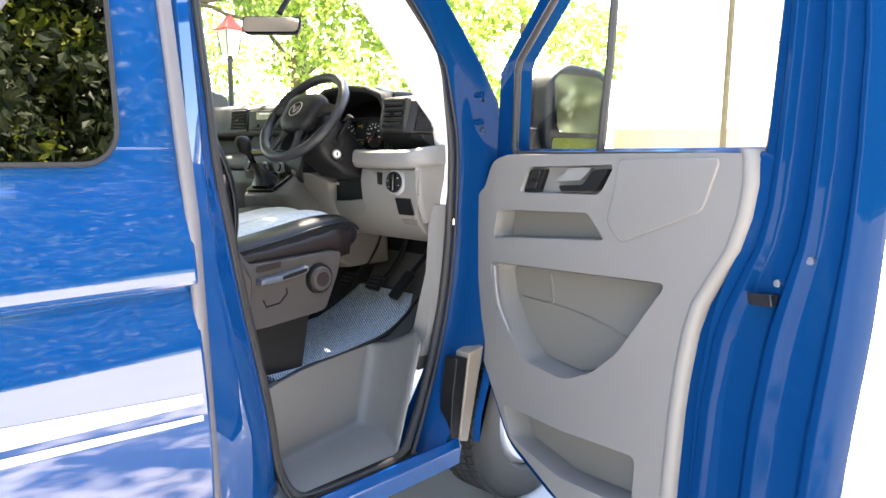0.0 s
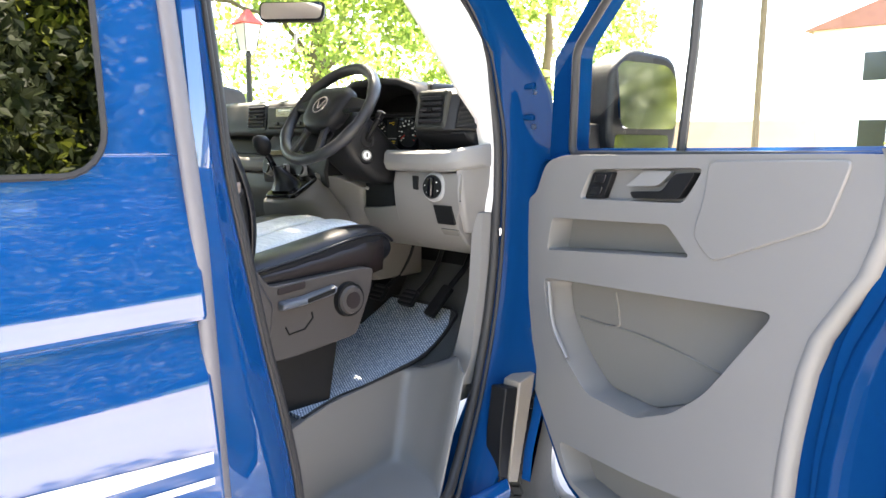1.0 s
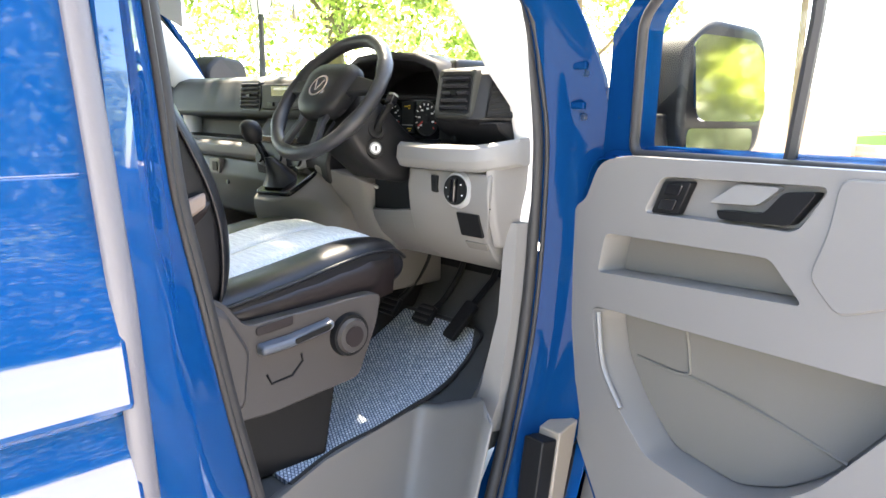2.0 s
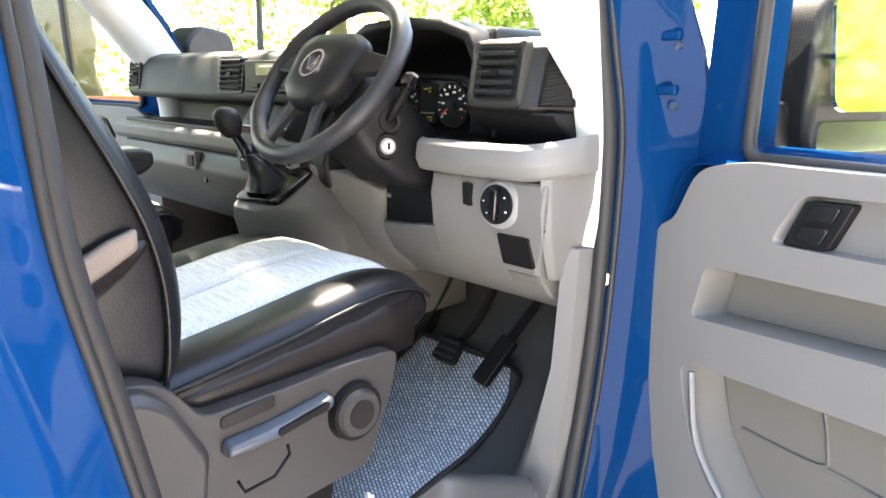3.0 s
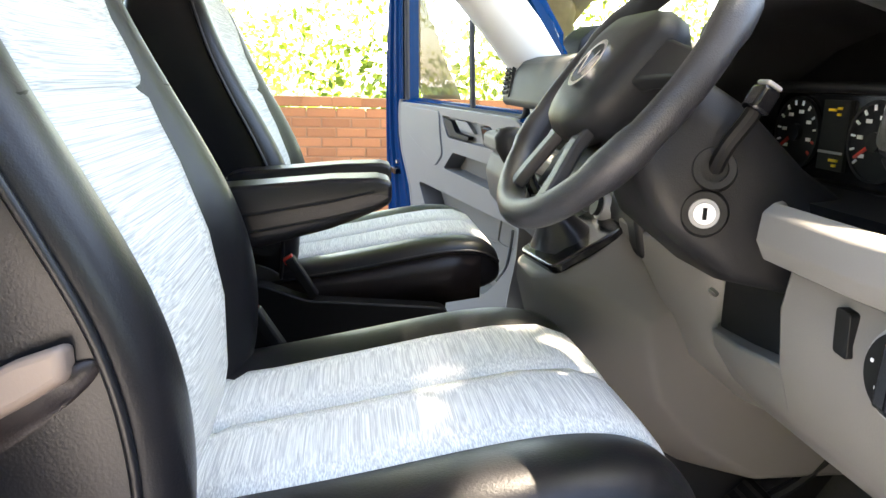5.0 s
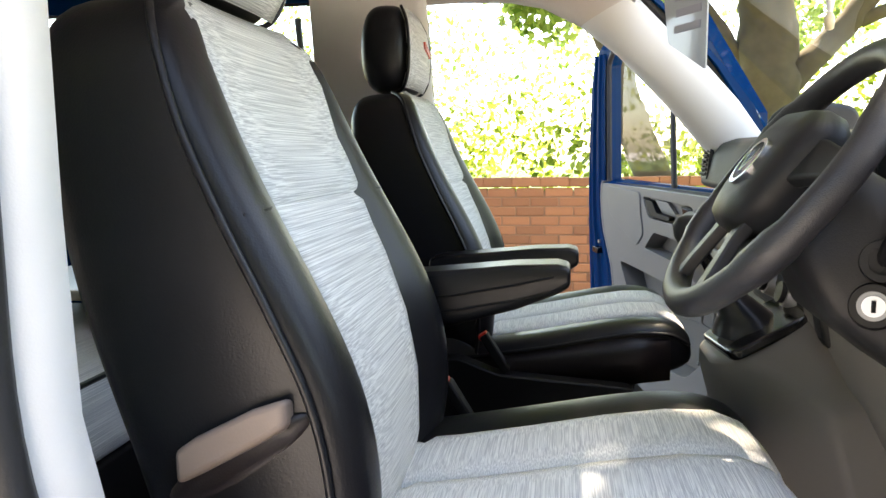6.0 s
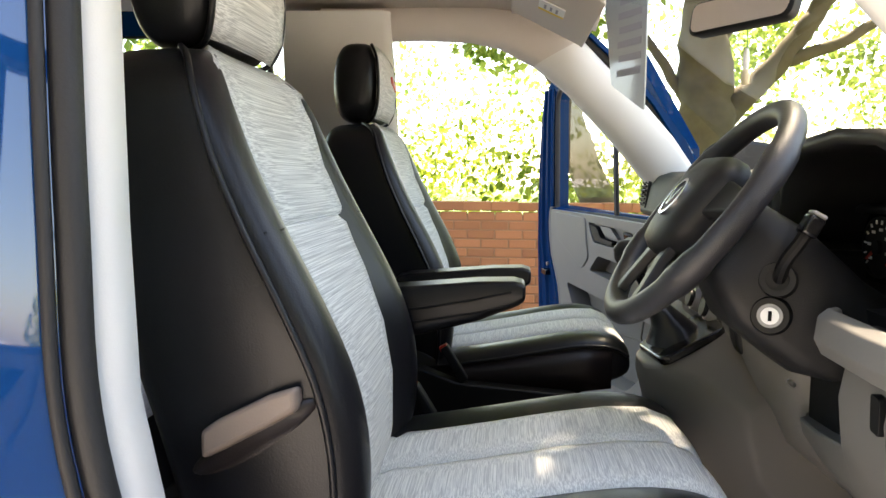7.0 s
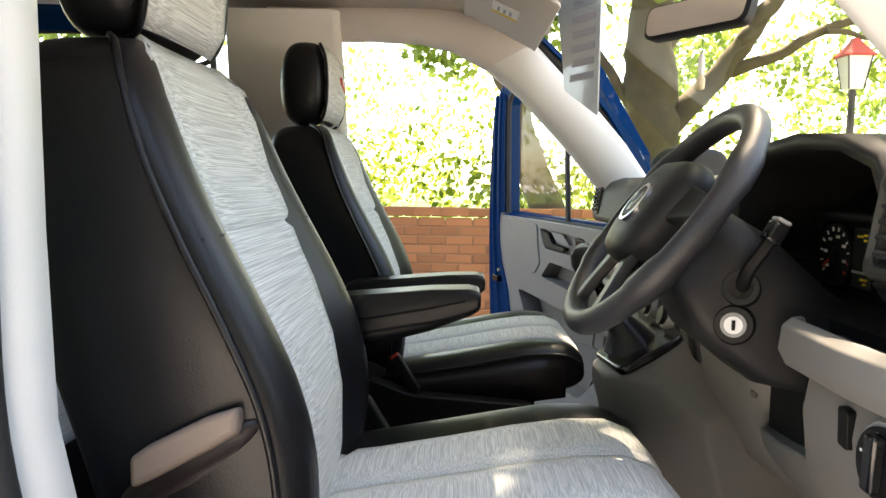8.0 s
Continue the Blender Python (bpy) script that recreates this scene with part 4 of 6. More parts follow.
# solid black block that paints the darkness of the gap below the column
part("column_gap_shade", box(0.3725, 0.5445, 1.706, 1.80, 1.08, 1.232), BLACK, dash)
part("panel_seam", box(0.67, 0.806, 1.6725, 1.70, 1.1525, 1.1555), BLACK, dash)
ledge = part("driver_ledge", loft([[(x, y + dy, z + dz) for y, z in ((1.655, 1.293), (1.643, 1.283), (1.640, 1.255), (1.650, 1.236), (1.668, 1.230), (1.666, 1.262), (1.664, 1.280), (1.662, 1.290))] for x, dy, dz in
                                   ((0.520, 0.015, 0), (0.532, 0.0, 0), (0.66, -0.002, 0.0), (0.775, 0.0, 0.003), (0.808, 0.014, 0.008), (0.830, 0.040, 0.014), (0.846, 0.078, 0.020), (0.848, 0.13, 0.022))]), LEDGE, dash, "pale grey rounded ledge", smooth=60, bevel=0.003)
part("ledge_tray", prism([(0.53, 1.66), (0.80, 1.662), (0.838, 1.73), (0.838, 1.90), (0.53, 1.90)], "z", 1.255, 1.272), BLACK, dash, "black tray on the ledge")
part("ledge_gusset", loft([[(x0, y0, z), (x0 + 0.016, y0 + 0.012, z), (x1, 1.765, z), (x1, 1.83, z), (x0, 1.83, z)] for z, x0, y0, x1 in ((1.262, 0.797, 1.668, 0.846), (1.20, 0.799, 1.667, 0.840), (1.12, 0.797, 1.682, 0.822), (1.06, 0.790, 1.712, 0.806))]), TRIMGREY, dash, "grey side return of the panel", bevel=0.005, smooth=40)
lk = part("light_switch", disc((0.718, 1.668, 1.190), (0.05, -1, 0.06), 0.043, 0.010, 40, r2=0.038), SILVER, dash, "silver rimmed rotary light switch")
part("dial_face", disc((0.7185, 1.658, 1.1905), (0.05, -1, 0.06), 0.034, 0.004, 36), BLACK, lk)
part("turn_grip", moved(box(-0.009, 0.009, -0.014, 0.0, -0.028, 0.028), Matrix.Translation((0.719, 1.656, 1.191)) @ Matrix.Rotation(0.06, 4, "Y")), GLOSSBLACK, lk, bevel=0.004)
for k, (dx, dz) in enumerate(((-0.026, 0.004), (-0.018, -0.016), (-0.004, 0.027), (0.020, 0.014), (0.024, -0.010))):
    part("switch_mark", box(0.7185 + dx - 0.0013, 0.7185 + dx + 0.0013, 1.652, 1.6545, 1.1905 + dz - 0.0013, 1.1905 + dz + 0.0013), WHITE, lk)
part("small_switch", prism(rounded([(0.636, 1.180), (0.655, 1.178), (0.652, 1.218), (0.633, 1.220)], 0.004), "y", 1.660, 1.68), BLACK, dash, "black headlamp leveller", bevel=0.002)
bp = part("blank_cover", moved(prism(rounded([(-0.034, -0.028), (0.034, -0.028), (0.030, 0.028), (-0.040, 0.028)], 0.004), "y", -0.004, 0.01), Matrix.Translation((0.752, 1.677, 1.112)) @ Matrix.Rotation(0.25, 4, "X")), BLACK, dash, "black fuse cover", bevel=0.002)
part("cover_pull", moved(prism(rounded([(-0.03, -0.012), (0.03, -0.012), (0.034, 0.010), (-0.034, 0.010)], 0.004), "y", -0.003, 0.01), Matrix.Translation((0.752, 1.700, 1.062)) @ Matrix.Rotation(0.6, 4, "X")), POCKETSHADE, dash, bevel=0.003)

# console, gear lever
con = part("gear_console", loft([[(x, y + dy, z + dz * (z > 1.0)) for y, z in ((1.512, 1.125), (1.56, 1.150), (1.62, 1.190), (1.66, 1.235), (1.90, 1.24), (1.90, 0.84), (1.70, 0.84), (1.60, 0.90), (1.535, 1.01), (1.512, 1.095))] for x, dy, dz in
                                 ((0.055, 0.03, 0), (0.075, 0.0, 0), (0.17, 0.0, 0.0), (0.215, 0.02, 0.01), (0.255, 0.07, 0.0), (0.30, 0.135, -0.04))]), CONSOLE, van, "warm grey gear lever console", bevel=0.008, smooth=50)
part("gear_surround", moved(prism(rounded([(0.075, 1.515), (0.225, 1.53), (0.215, 1.655), (0.075, 1.655)], 0.02), "z", -0.004, 0.012), Matrix.Translation((0, 1.55, 1.145)) @ Matrix.Rotation(0.50, 4, "X") @ Matrix.Translation((0, -1.55, 0.0))), GLOSSBLACK, con, "black gaiter surround", bevel=0.005)
boot = part("gear_gaiter", loft([[(0.135 + r * math.cos(a) * (1 + 0.12 * math.sin(5 * a + k)), yc + r * math.sin(a), z) for a in [2 * math.pi * i / 20 for i in range(20)]] for k, (yc, z, r) in enumerate(((1.58, 1.155, 0.060), (1.57, 1.185, 0.042), (1.55, 1.21, 0.028), (1.53, 1.235, 0.014)))]), LEATHER, con, "black leather gaiter", smooth=70)
part("gear_stick", tube([(0.132, 1.555, 1.17), (0.118, 1.515, 1.26), (0.112, 1.500, 1.285)], 0.010, 10), GLOSSBLACK, con)
part("gear_knob", loft([[(0.110 + r * math.cos(a), yc + r * math.sin(a) * 1.15, z) for a in [2 * math.pi * i / 18 for i in range(18)]] for yc, z, r in ((1.503, 1.270, 0.012), (1.499, 1.280, 0.020), (1.494, 1.300, 0.026), (1.490, 1.318, 0.025), (1.488, 1.330, 0.017), (1.487, 1.334, 0.006))]), DASH, con, "black gear knob", smooth=70)

# ---- steering wheel ----
AX = Vector((0, -math.cos(radians(37)), math.sin(radians(37))))
WC = Vector((0.418, 1.527, 1.398))
UPW = Vector((0, math.sin(radians(37)), math.cos(radians(37))))
WM = Matrix.Translation(WC) @ Matrix(((1, UPW.x, AX.x, 0), (0, UPW.y, AX.y, 0), (0, UPW.z, AX.z, 0), (0, 0, 0, 1)))
sw = part("steering_wheel", moved(tube([(0.168 * math.cos(2 * math.pi * k / 64), 0.168 * math.sin(2 * math.pi * k / 64), 0) for k in range(64)],
                                       [0.0165 + (0.0025 if (k % 32) in (4, 5, 6, 26, 27, 28) else 0) for k in range(64)], 14, True), WM), WHEELSKIN, van, "dark grey leatherette steering wheel", smooth=80)
part("hub_pad", moved(loft([[(x * f, y * f, z) for x, y in rounded([(-0.078, 0.045), (-0.05, 0.066), (0.05, 0.066), (0.078, 0.045), (0.062, -0.035), (0.030, -0.062), (-0.030, -0.062), (-0.062, -0.035)], 0.02, 3)] for f, z in ((1.05, -0.02), (1.22, 0.0), (1.20, 0.018), (1.08, 0.030), (0.70, 0.036))]), WM), DASH, sw, "black wheel hub pad", smooth=60)
for sx in (1, -1):
    part("spoke", moved(loft([[(sx * x, y0, z - 0.008), (sx * x, y1, z - 0.008), (sx * x, y1, z + 0.010), (sx * x, y0, z + 0.010)] for x, y0, y1, z in ((0.05, -0.012, 0.050, 0.006), (0.10, -0.002, 0.045, 0.006), (0.14, 0.004, 0.038, 0.002), (0.166, 0.006, 0.036, 0.0))]), WM), DASH, sw, "", bevel=0.004)
    part("lower_spoke", moved(loft([[(sx * x0, y, z - 0.006), (sx * x1, y, z - 0.006), (sx * x1, y, z + 0.008), (sx * x0, y, z + 0.008)] for y, x0, x1, z in ((-0.035, 0.018, 0.056, 0.006), (-0.08, 0.030, 0.052, 0.004), (-0.12, 0.044, 0.066, 0.002), (-0.160, 0.050, 0.076, 0.0))]), WM), WHEELSKIN, sw, "satin grey lower spoke", bevel=0.003)
part("hub_gap", moved(prism(rounded([(-0.055, -0.06), (0.055, -0.06), (0.045, -0.13), (-0.045, -0.13)], 0.01), "z", -0.02, -0.012), WM), BLACK, sw)
em = part("emblem", moved(disc((0, 0.0, 0.034), (0, 0, 1), 0.030, 0.006, 32, hole=0.025), WM), CHROME, sw, "round chrome badge")
part("badge_disc", moved(disc((0, 0.0, 0.034), (0, 0, 1), 0.026, 0.004, 32), WM), DASH, em)
for x, r in ((-0.008, 0.45), (0.008, -0.45)):
    part("badge_bar", moved(moved(box(-0.0018, 0.0018, -0.016, 0.016, 0, 0.003), Matrix.Translation((x, 0.0, 0.038)) @ Matrix.Rotation(r, 4, "Z")), WM), CHROME, em)

# column shroud with ignition lock and stalks
def shroud_ring(c, hw, hh):
    c = Vector(c)
    return [c + Vector((x, 0, 0)) + UPW * y for x, y in rounded([(-hw, -hh), (hw, -hh), (hw * 1.02, hh * 0.5), (hw * 0.7, hh), (-hw * 0.7, hh), (-hw * 1.02, hh * 0.5)], 0.03, 4)]


col = part("column_shroud", loft([shroud_ring(c, a, b) for c, a, b in (((0.418, 1.560, 1.372), 0.042, 0.045), ((0.418, 1.572, 1.360), 0.062, 0.062), ((0.420, 1.610, 1.318), 0.074, 0.078), ((0.424, 1.680, 1.258), 0.076, 0.074), ((0.430, 1.760, 1.225), 0.078, 0.056), ((0.432, 1.86, 1.20), 0.075, 0.05))]), DASH, van, "black steering column shroud", smooth=60)
KA = Vector((0.93, -0.33, 0.10))
ig = part("ignition_bezel", disc(Vector((0.492, 1.603, 1.275)), KA, 0.026, 0.012, 32, r2=0.022, hole=0.0155), BLACK, col, "black ignition bezel")
part("barrel_ring", disc(Vector((0.494, 1.602, 1.275)) + KA * 0.004, KA, 0.0150, 0.006, 28), SILVER, ig)
# white instead of chrome, so the bright reflection is painted on
part("key_barrel", disc(Vector((0.494, 1.602, 1.275)) + KA * 0.010, KA, 0.0108, 0.003, 24), WHITE, ig, "ignition barrel, white for its bright reflection")
part("key_slot", moved(box(-0.001, 0.0015, -0.0018, 0.0018, -0.006, 0.006), Matrix.Translation(Vector((0.494, 1.602, 1.275)) + KA * 0.014)), BLACK, ig)
part("stalk_boot", disc((0.484, 1.612, 1.318), (0.93, -0.30, 0.20), 0.026, 0.016, 24, r2=0.021, hole=0.014), DASH, col, "raised collar round the stalk")
part("stalk_socket", disc((0.482, 1.612, 1.318), (0.93, -0.30, 0.20), 0.0145, 0.012, 20), BLACK, col)
st = part("column_stalk", tube(smoothed([(0.49, 1.612, 1.320), (0.509, 1.612, 1.345), (0.517, 1.624, 1.368), (0.519, 1.630, 1.380)], 4), 0.0085, 10), BLACK, col, "black column stalk")
part("stalk_tip", moved(box(-0.012, 0.012, -0.010, 0.010, 0, 0.026), Matrix.Translation((0.519, 1.629, 1.378)) @ Matrix.Rotation(-0.5, 4, "X")), GLOSSBLACK, st, bevel=0.004)
part("tip_cap", moved(box(-0.010, 0.010, -0.009, 0.009, 0.026, 0.031), Matrix.Translation((0.519, 1.629, 1.378)) @ Matrix.Rotation(-0.5, 4, "X")), SILVER, st, bevel=0.003)
part("shroud_screw", disc((0.440, 1.655, 1.175), (0.2, -0.7, -0.6), 0.006, 0.004, 10), STEEL, col)

# ---- pedals, footwell ----
for x, y, z, w, h, nm in ((0.425, 1.845, 0.795, 0.036, 0.030, "brake_pedal"), (0.285, 1.835, 0.795, 0.036, 0.030, "clutch_pedal")):
    p = part(nm, moved(prism(rounded([(-w, -h), (w, -h), (w * 0.85, h), (-w * 0.85, h)], 0.012), "y", -0.008, 0.010), Matrix.Translation((x, y, z)) @ Matrix.Rotation(-0.75, 4, "X")), BLACK, van, "black rubber pedal", bevel=0.004)
    part("pedal_arm", tube(smoothed([(x, y + 0.01, z), (x + 0.006, y + 0.07, z + 0.035), (x + 0.010, y + 0.14, z + 0.12), (x + 0.01, y + 0.17, z + 0.22)], 4), 0.009, 8), BLACK, p)
    for k in range(3):
        part("pedal_rib", moved(box(-w * 0.8, w * 0.8, -0.011, -0.007, -h * 0.6 + h * 0.6 * k - 0.003, -h * 0.6 + h * 0.6 * k + 0.003), Matrix.Translation((x, y, z)) @ Matrix.Rotation(-0.75, 4, "X")), RUBBER, p)
acc = part("accelerator", moved(prism(rounded([(-0.022, -0.06), (0.022, -0.06), (0.026, 0.06), (-0.018, 0.06)], 0.01), "y", -0.008, 0.01), Matrix.Translation((0.545, 1.865, 0.80)) @ Matrix.Rotation(-0.7, 4, "X") @ Matrix.Rotation(0.15, 4, "Y")), BLACK, van, "black accelerator pedal", bevel=0.005)
part("accelerator_arm", tube([(0.55, 1.90, 0.83), (0.56, 1.98, 0.90), (0.56, 2.03, 0.98)], 0.010, 8), BLACK, acc)
part("footrest", prism([(1.78, 0.64), (1.95, 0.80), (2.05, 0.80), (2.05, 0.64)], "x", 0.13, 0.21), DASH, van, bevel=0.01)
part("tunnel_side", loft([[(x, y, z) for y, z in ((1.58, 0.63), (1.60, 0.80), (1.72, 0.92), (2.05, 0.98), (2.05, 0.63))] for x in (0.055, 0.20, 0.235)]), DASH, van, bevel=0.01)
part("bulkhead", box(-0.86, 0.86, 2.06, 2.09, 0.62, 1.40), BLACK, van)

mat_ob = finish("floor_mat", loft([[(x, y, z + t) for x, y, z in ((0.16, ya, za), (0.16 + (xb - 0.16) * 0.25, ya, za), (0.16 + (xb - 0.16) * 0.5, ya, za), (0.16 + (xb - 0.16) * 0.75, ya, za), (xb, ya, za))] + [(x, y, z + t - 0.009) for x, y, z in ((xb, ya, za), (0.16 + (xb - 0.16) * 0.75, ya, za), (0.16 + (xb - 0.16) * 0.5, ya, za), (0.16 + (xb - 0.16) * 0.25, ya, za), (0.16, ya, za))]
                                   for ya, xb, za, t in ((1.20, 0.715, 0.626, 0.009), (1.35, 0.655, 0.626, 0.009), (1.48, 0.637, 0.626, 0.009), (1.62, 0.608, 0.632, 0.009), (1.72, 0.60, 0.642, 0.009), (1.80, 0.595, 0.672, 0.009), (1.88, 0.575, 0.712, 0.009), (1.94, 0.53, 0.745, 0.009))]), MAT, smooth=60)
tagged(mat_ob, "blue grey tweed floor mat lying in the driver footwell", "floor mat")
part("mat_binding", tube(smoothed([(0.20, 1.945, 0.757), (0.53, 1.945, 0.757), (0.580, 1.885, 0.722), (0.599, 1.80, 0.680), (0.604, 1.72, 0.650), (0.612, 1.62, 0.637), (0.641, 1.48, 0.632), (0.659, 1.35, 0.631), (0.718, 1.20, 0.631)], 4), 0.006, 6), RUBBER, mat_ob, "dark mat binding", smooth=70)


# ---- seats ----
def seat(s, cx, dy, dz, label):
    """A captain seat; s=+1: door on the +x side. Backrest, cushion, headrest, side trim, armrest."""
    S = thing("captain_seat", label, "car seat", "front seats", at=(cx, 1.25 + dy, 0.62 + dz))
    def put(name, bm, mat, parent, lab="", **k):
        bm.transform(Matrix.Translation((0, -1.25, -0.62)) @ Matrix.Diagonal((s, 1, 1, 1)))
        return part(name, bm, mat, parent, lab, **k)
    # backrest: (z, front, rear, half width)
    LV = [(0.98, 1.085, 0.905, 0.235), (1.05, 1.098, 0.893, 0.245), (1.14, 1.098, 0.875, 0.250), (1.22, 1.082, 0.846, 0.250), (1.30, 1.048, 0.825, 0.250), (1.38, 1.008, 0.808, 0.247), (1.46, 0.972, 0.795, 0.242), (1.53, 0.948, 0.786, 0.230), (1.575, 0.930, 0.793, 0.206), (1.600, 0.905, 0.818, 0.155)]
    def back_ring(z, f, r, w, wr):
        m = (f + r) / 2
        b = 0.012 + 0.021 * min(1.0, max(0.0, (1.55 - z) / 0.28)) * min(1.0, max(0.3, (z - 0.93) / 0.15))
        pts = [(w, m + 0.02), (w, f - 0.012), (w * 0.97, f + b * 0.45), (w * 0.85, f + b), (w * 0.68, f + b * 0.6), (w * 0.53, f - 0.014), (0, f - 0.018)]
        front = pts + [(-x, y) for x, y in pts[:-1][::-1]]
        rear = [(-w * 0.98, r + 0.03), (-w * 0.85, r + 0.004), (-w * 0.4, r), (w * 0.4, r), (w * 0.85, r + 0.004), (w * 0.98, r + 0.03)]
        return [(x + wr * math.sin(31 * z + 5 * y), y, z) for x, y in front + rear]
    back = put("backrest", loft([back_ring(*l, 0.0015) for l in LV]), LEATHER, S, "black leatherette backrest with sewn bolsters", subsurf=2)
    def insert(levels, fy, name, mat):
        rows = []
        for i, (z, f, r, w) in enumerate(levels):
            up = min(1.0, max(0.0, (z - 1.20) / 0.30))
            hw = min(0.128 + 0.043 * up, w * 0.84)
            rows.append([(hw * (k / 5 - 1), f - 0.012 + fy + 0.006 * (1 - abs(k / 5 - 1) ** 3) + 0.013 * up * abs(k / 5 - 1) ** 3, z) for k in range(11)])
        return put(name, loft(rows, closed=False), mat, back, "pale grey streaked fabric insert", solid=0.010, smooth=60)
    rows = LV[:5] + [(1.34, 1.027, 0.83, 0.248), (1.372, 1.012, 0.83, 0.247), (1.380, 1.004, 0.83, 0.247), (1.384, 1.001, 0.83, 0.247), (1.388, 1.003, 0.83, 0.247), (1.398, 1.002, 0.83, 0.246)] + LV[6:]
    insert(rows, 0.008, "back_insert", FABRICBACK)
    for q in (1, -1):
        put("piping", tube(smoothed([(q * (w + 0.001), f - 0.008, z) for z, f, r, w in LV[:-1]] + [(q * 0.14, 0.885, 1.597)], 5), 0.0042, 6), LEATHER, back, smooth=80)
        put("bolster_crease", tube(smoothed([(q * 0.15, 1.003, 1.384), (q * 0.185, 1.020, 1.386), (q * 0.21, 1.024, 1.385), (q * 0.235, 1.014, 1.383)], 4), 0.0028, 6), BLACK, back)
    # recliner lever on the door side
    put("recline_lever", loft([[(x, y + dyy, z + dz) for x, dyy, dz in ((0.246, 0, 0), (0.268, -0.003, 0.004), (0.268, -0.003, 0.004 + h), (0.246, 0, h))] for y, z, dyy, dz, h in ((0.955, 1.140, 0, 0, 0.032), (0.975, 1.150, 0, 0, 0.036), (1.03, 1.180, 0, 0, 0.034), (1.06, 1.198, 0, 0, 0.026))]), LEVERTAN, back, "tan plastic recline lever", bevel=0.006)
    put("lever_dish", loft([[(0.2495 + dx, 1.005 + a * math.cos(t) * 0.9 - 0.0 + 0.25 * a * math.sin(t), 1.165 + 0.030 * math.sin(t) + 0.45 * a * math.cos(t)) for t in [2 * math.pi * i / 24 for i in range(24)]] for a, dx in ((0.075, 0.0), (0.066, 0.006))]), BOUNCELEATHER, back, smooth=70)
    # headrest
    HR = [(1.600, 0.022, 0.10), (1.610, 0.048, 0.120), (1.645, 0.064, 0.136), (1.70, 0.068, 0.140), (1.76, 0.062, 0.134), (1.795, 0.045, 0.115), (1.805, 0.018, 0.085)]
    head = put("headrest", loft([[(x, 0.860 + y, z) for x, y in ((w, 0), (w * 0.96, d * 0.8), (w * 0.6, d), (0, d * 1.04), (-w * 0.6, d), (-w * 0.96, d * 0.8), (-w, 0), (-w * 0.95, -d * 0.8), (-w * 0.5, -d), (w * 0.5, -d), (w * 0.95, -d * 0.8))] for z, d, w in HR]), LEATHER, S, "black headrest with grey fabric face", subsurf=2)
    rows = [[(w * 0.92 * (k / 5 - 1), 0.860 + d * (1.02 - 0.10 * abs(k / 5 - 1) ** 3) + 0.004, z) for k in range(11)] for z, d, w in HR[1:-1]]
    put("headrest_face", loft(rows, closed=False), FABRICBACK, head, "grey streaked fabric headrest face", solid=0.008, smooth=70)
    for q in (1, -1):
        put("headrest_piping", tube(smoothed([(q * w * 0.94, 0.860 + d * 0.93, z) for z, d, w in HR[:-1]], 4), 0.004, 6), LEATHER, head, smooth=80)
        put("headrest_post", tube([(q * 0.05, 0.885, 1.57), (q * 0.05, 0.885, 1.61)], 0.007, 8), CHROME, head)
    for k in range(5):
        put("stitched_mark", box(0.012 + 0.014 * k, 0.022 + 0.014 * k, 0.860 + 0.068, 0.860 + 0.0755, 1.712 - 0.004 * k, 1.730 - 0.004 * k), RED, head)
    # cushion: (y, crest z, bottom z, half width)
    CV = [(1.02, 1.020, 0.965, 0.235), (1.06, 1.030, 0.955, 0.245), (1.15, 1.045, 0.950, 0.248), (1.25, 1.062, 0.950, 0.250), (1.35, 1.082, 0.952, 0.250), (1.43, 1.095, 0.956, 0.249), (1.50, 1.092, 0.965, 0.245), (1.540, 1.070, 0.985, 0.236), (1.555, 1.035, 1.005, 0.220)]
    def cush_ring(y, z, b, w):
        pts = [(w, (z + b) / 2), (w * 1.0, z - 0.030), (w * 0.94, z - 0.008), (w * 0.82, z), (w * 0.66, z - 0.004), (w * 0.52, z - 0.014), (0, z - 0.014)]
        return [(x, y, q) for x, q in pts + [(-x, q) for x, q in pts[:-1][::-1]] + [(-w * 0.97, b), (-w * 0.4, b - 0.004), (w * 0.4, b - 0.004), (w * 0.97, b)]]
    cush = put("cushion", loft([cush_ring(*c) for c in CV]), LEATHER, S, "black leatherette seat cushion", subsurf=2)
    for x0, x1 in ((-0.148, -0.001), (0.001, 0.148)):
        rows = [[(x0 + (x1 - x0) * k / 6, y, z - 0.006 + 0.007 * math.sin(math.pi * k / 6) ** 0.5 - (0.004 if abs(y - 1.10) < 0.012 else 0)) for k in range(7)] for y, z in ((1.04, 1.018), (1.085, 1.030), (1.10, 1.033), (1.115, 1.037), (1.15, 1.042), (1.25, 1.060), (1.35, 1.080), (1.43, 1.092), (1.49, 1.093), (1.525, 1.080), (1.545, 1.058), (1.556, 1.03))]
        put("cushion_insert", loft(rows, closed=False), FABRIC, cush, "pale grey streaked fabric insert", solid=0.012, smooth=60)
    for q in (1, -1):
        put("cushion_piping", tube(smoothed([(q * (w + 0.001), y, z - 0.026) for y, z, b, w in CV[1:-1]], 5), 0.0042, 6), LEATHER, cush, smooth=80)
        put("cushion_skirt", loft([[(q * (w - 0.004), y, z - 0.034), (q * (w + 0.004), y, (z + b) / 2), (q * (w - 0.002), y, b + 0.004)] for y, z, b, w in CV[1:-2]], closed=False), BOUNCELEATHER, cush, solid=0.006 * q, smooth=70)
    # plinth and side trim
    base = put("seat_base", prism([(0.98, 0.63), (0.98, 0.80), (1.36, 0.80), (1.33, 0.63)], "x", -0.235, 0.222), BLACK, S, "black steel seat base box", bevel=0.008)
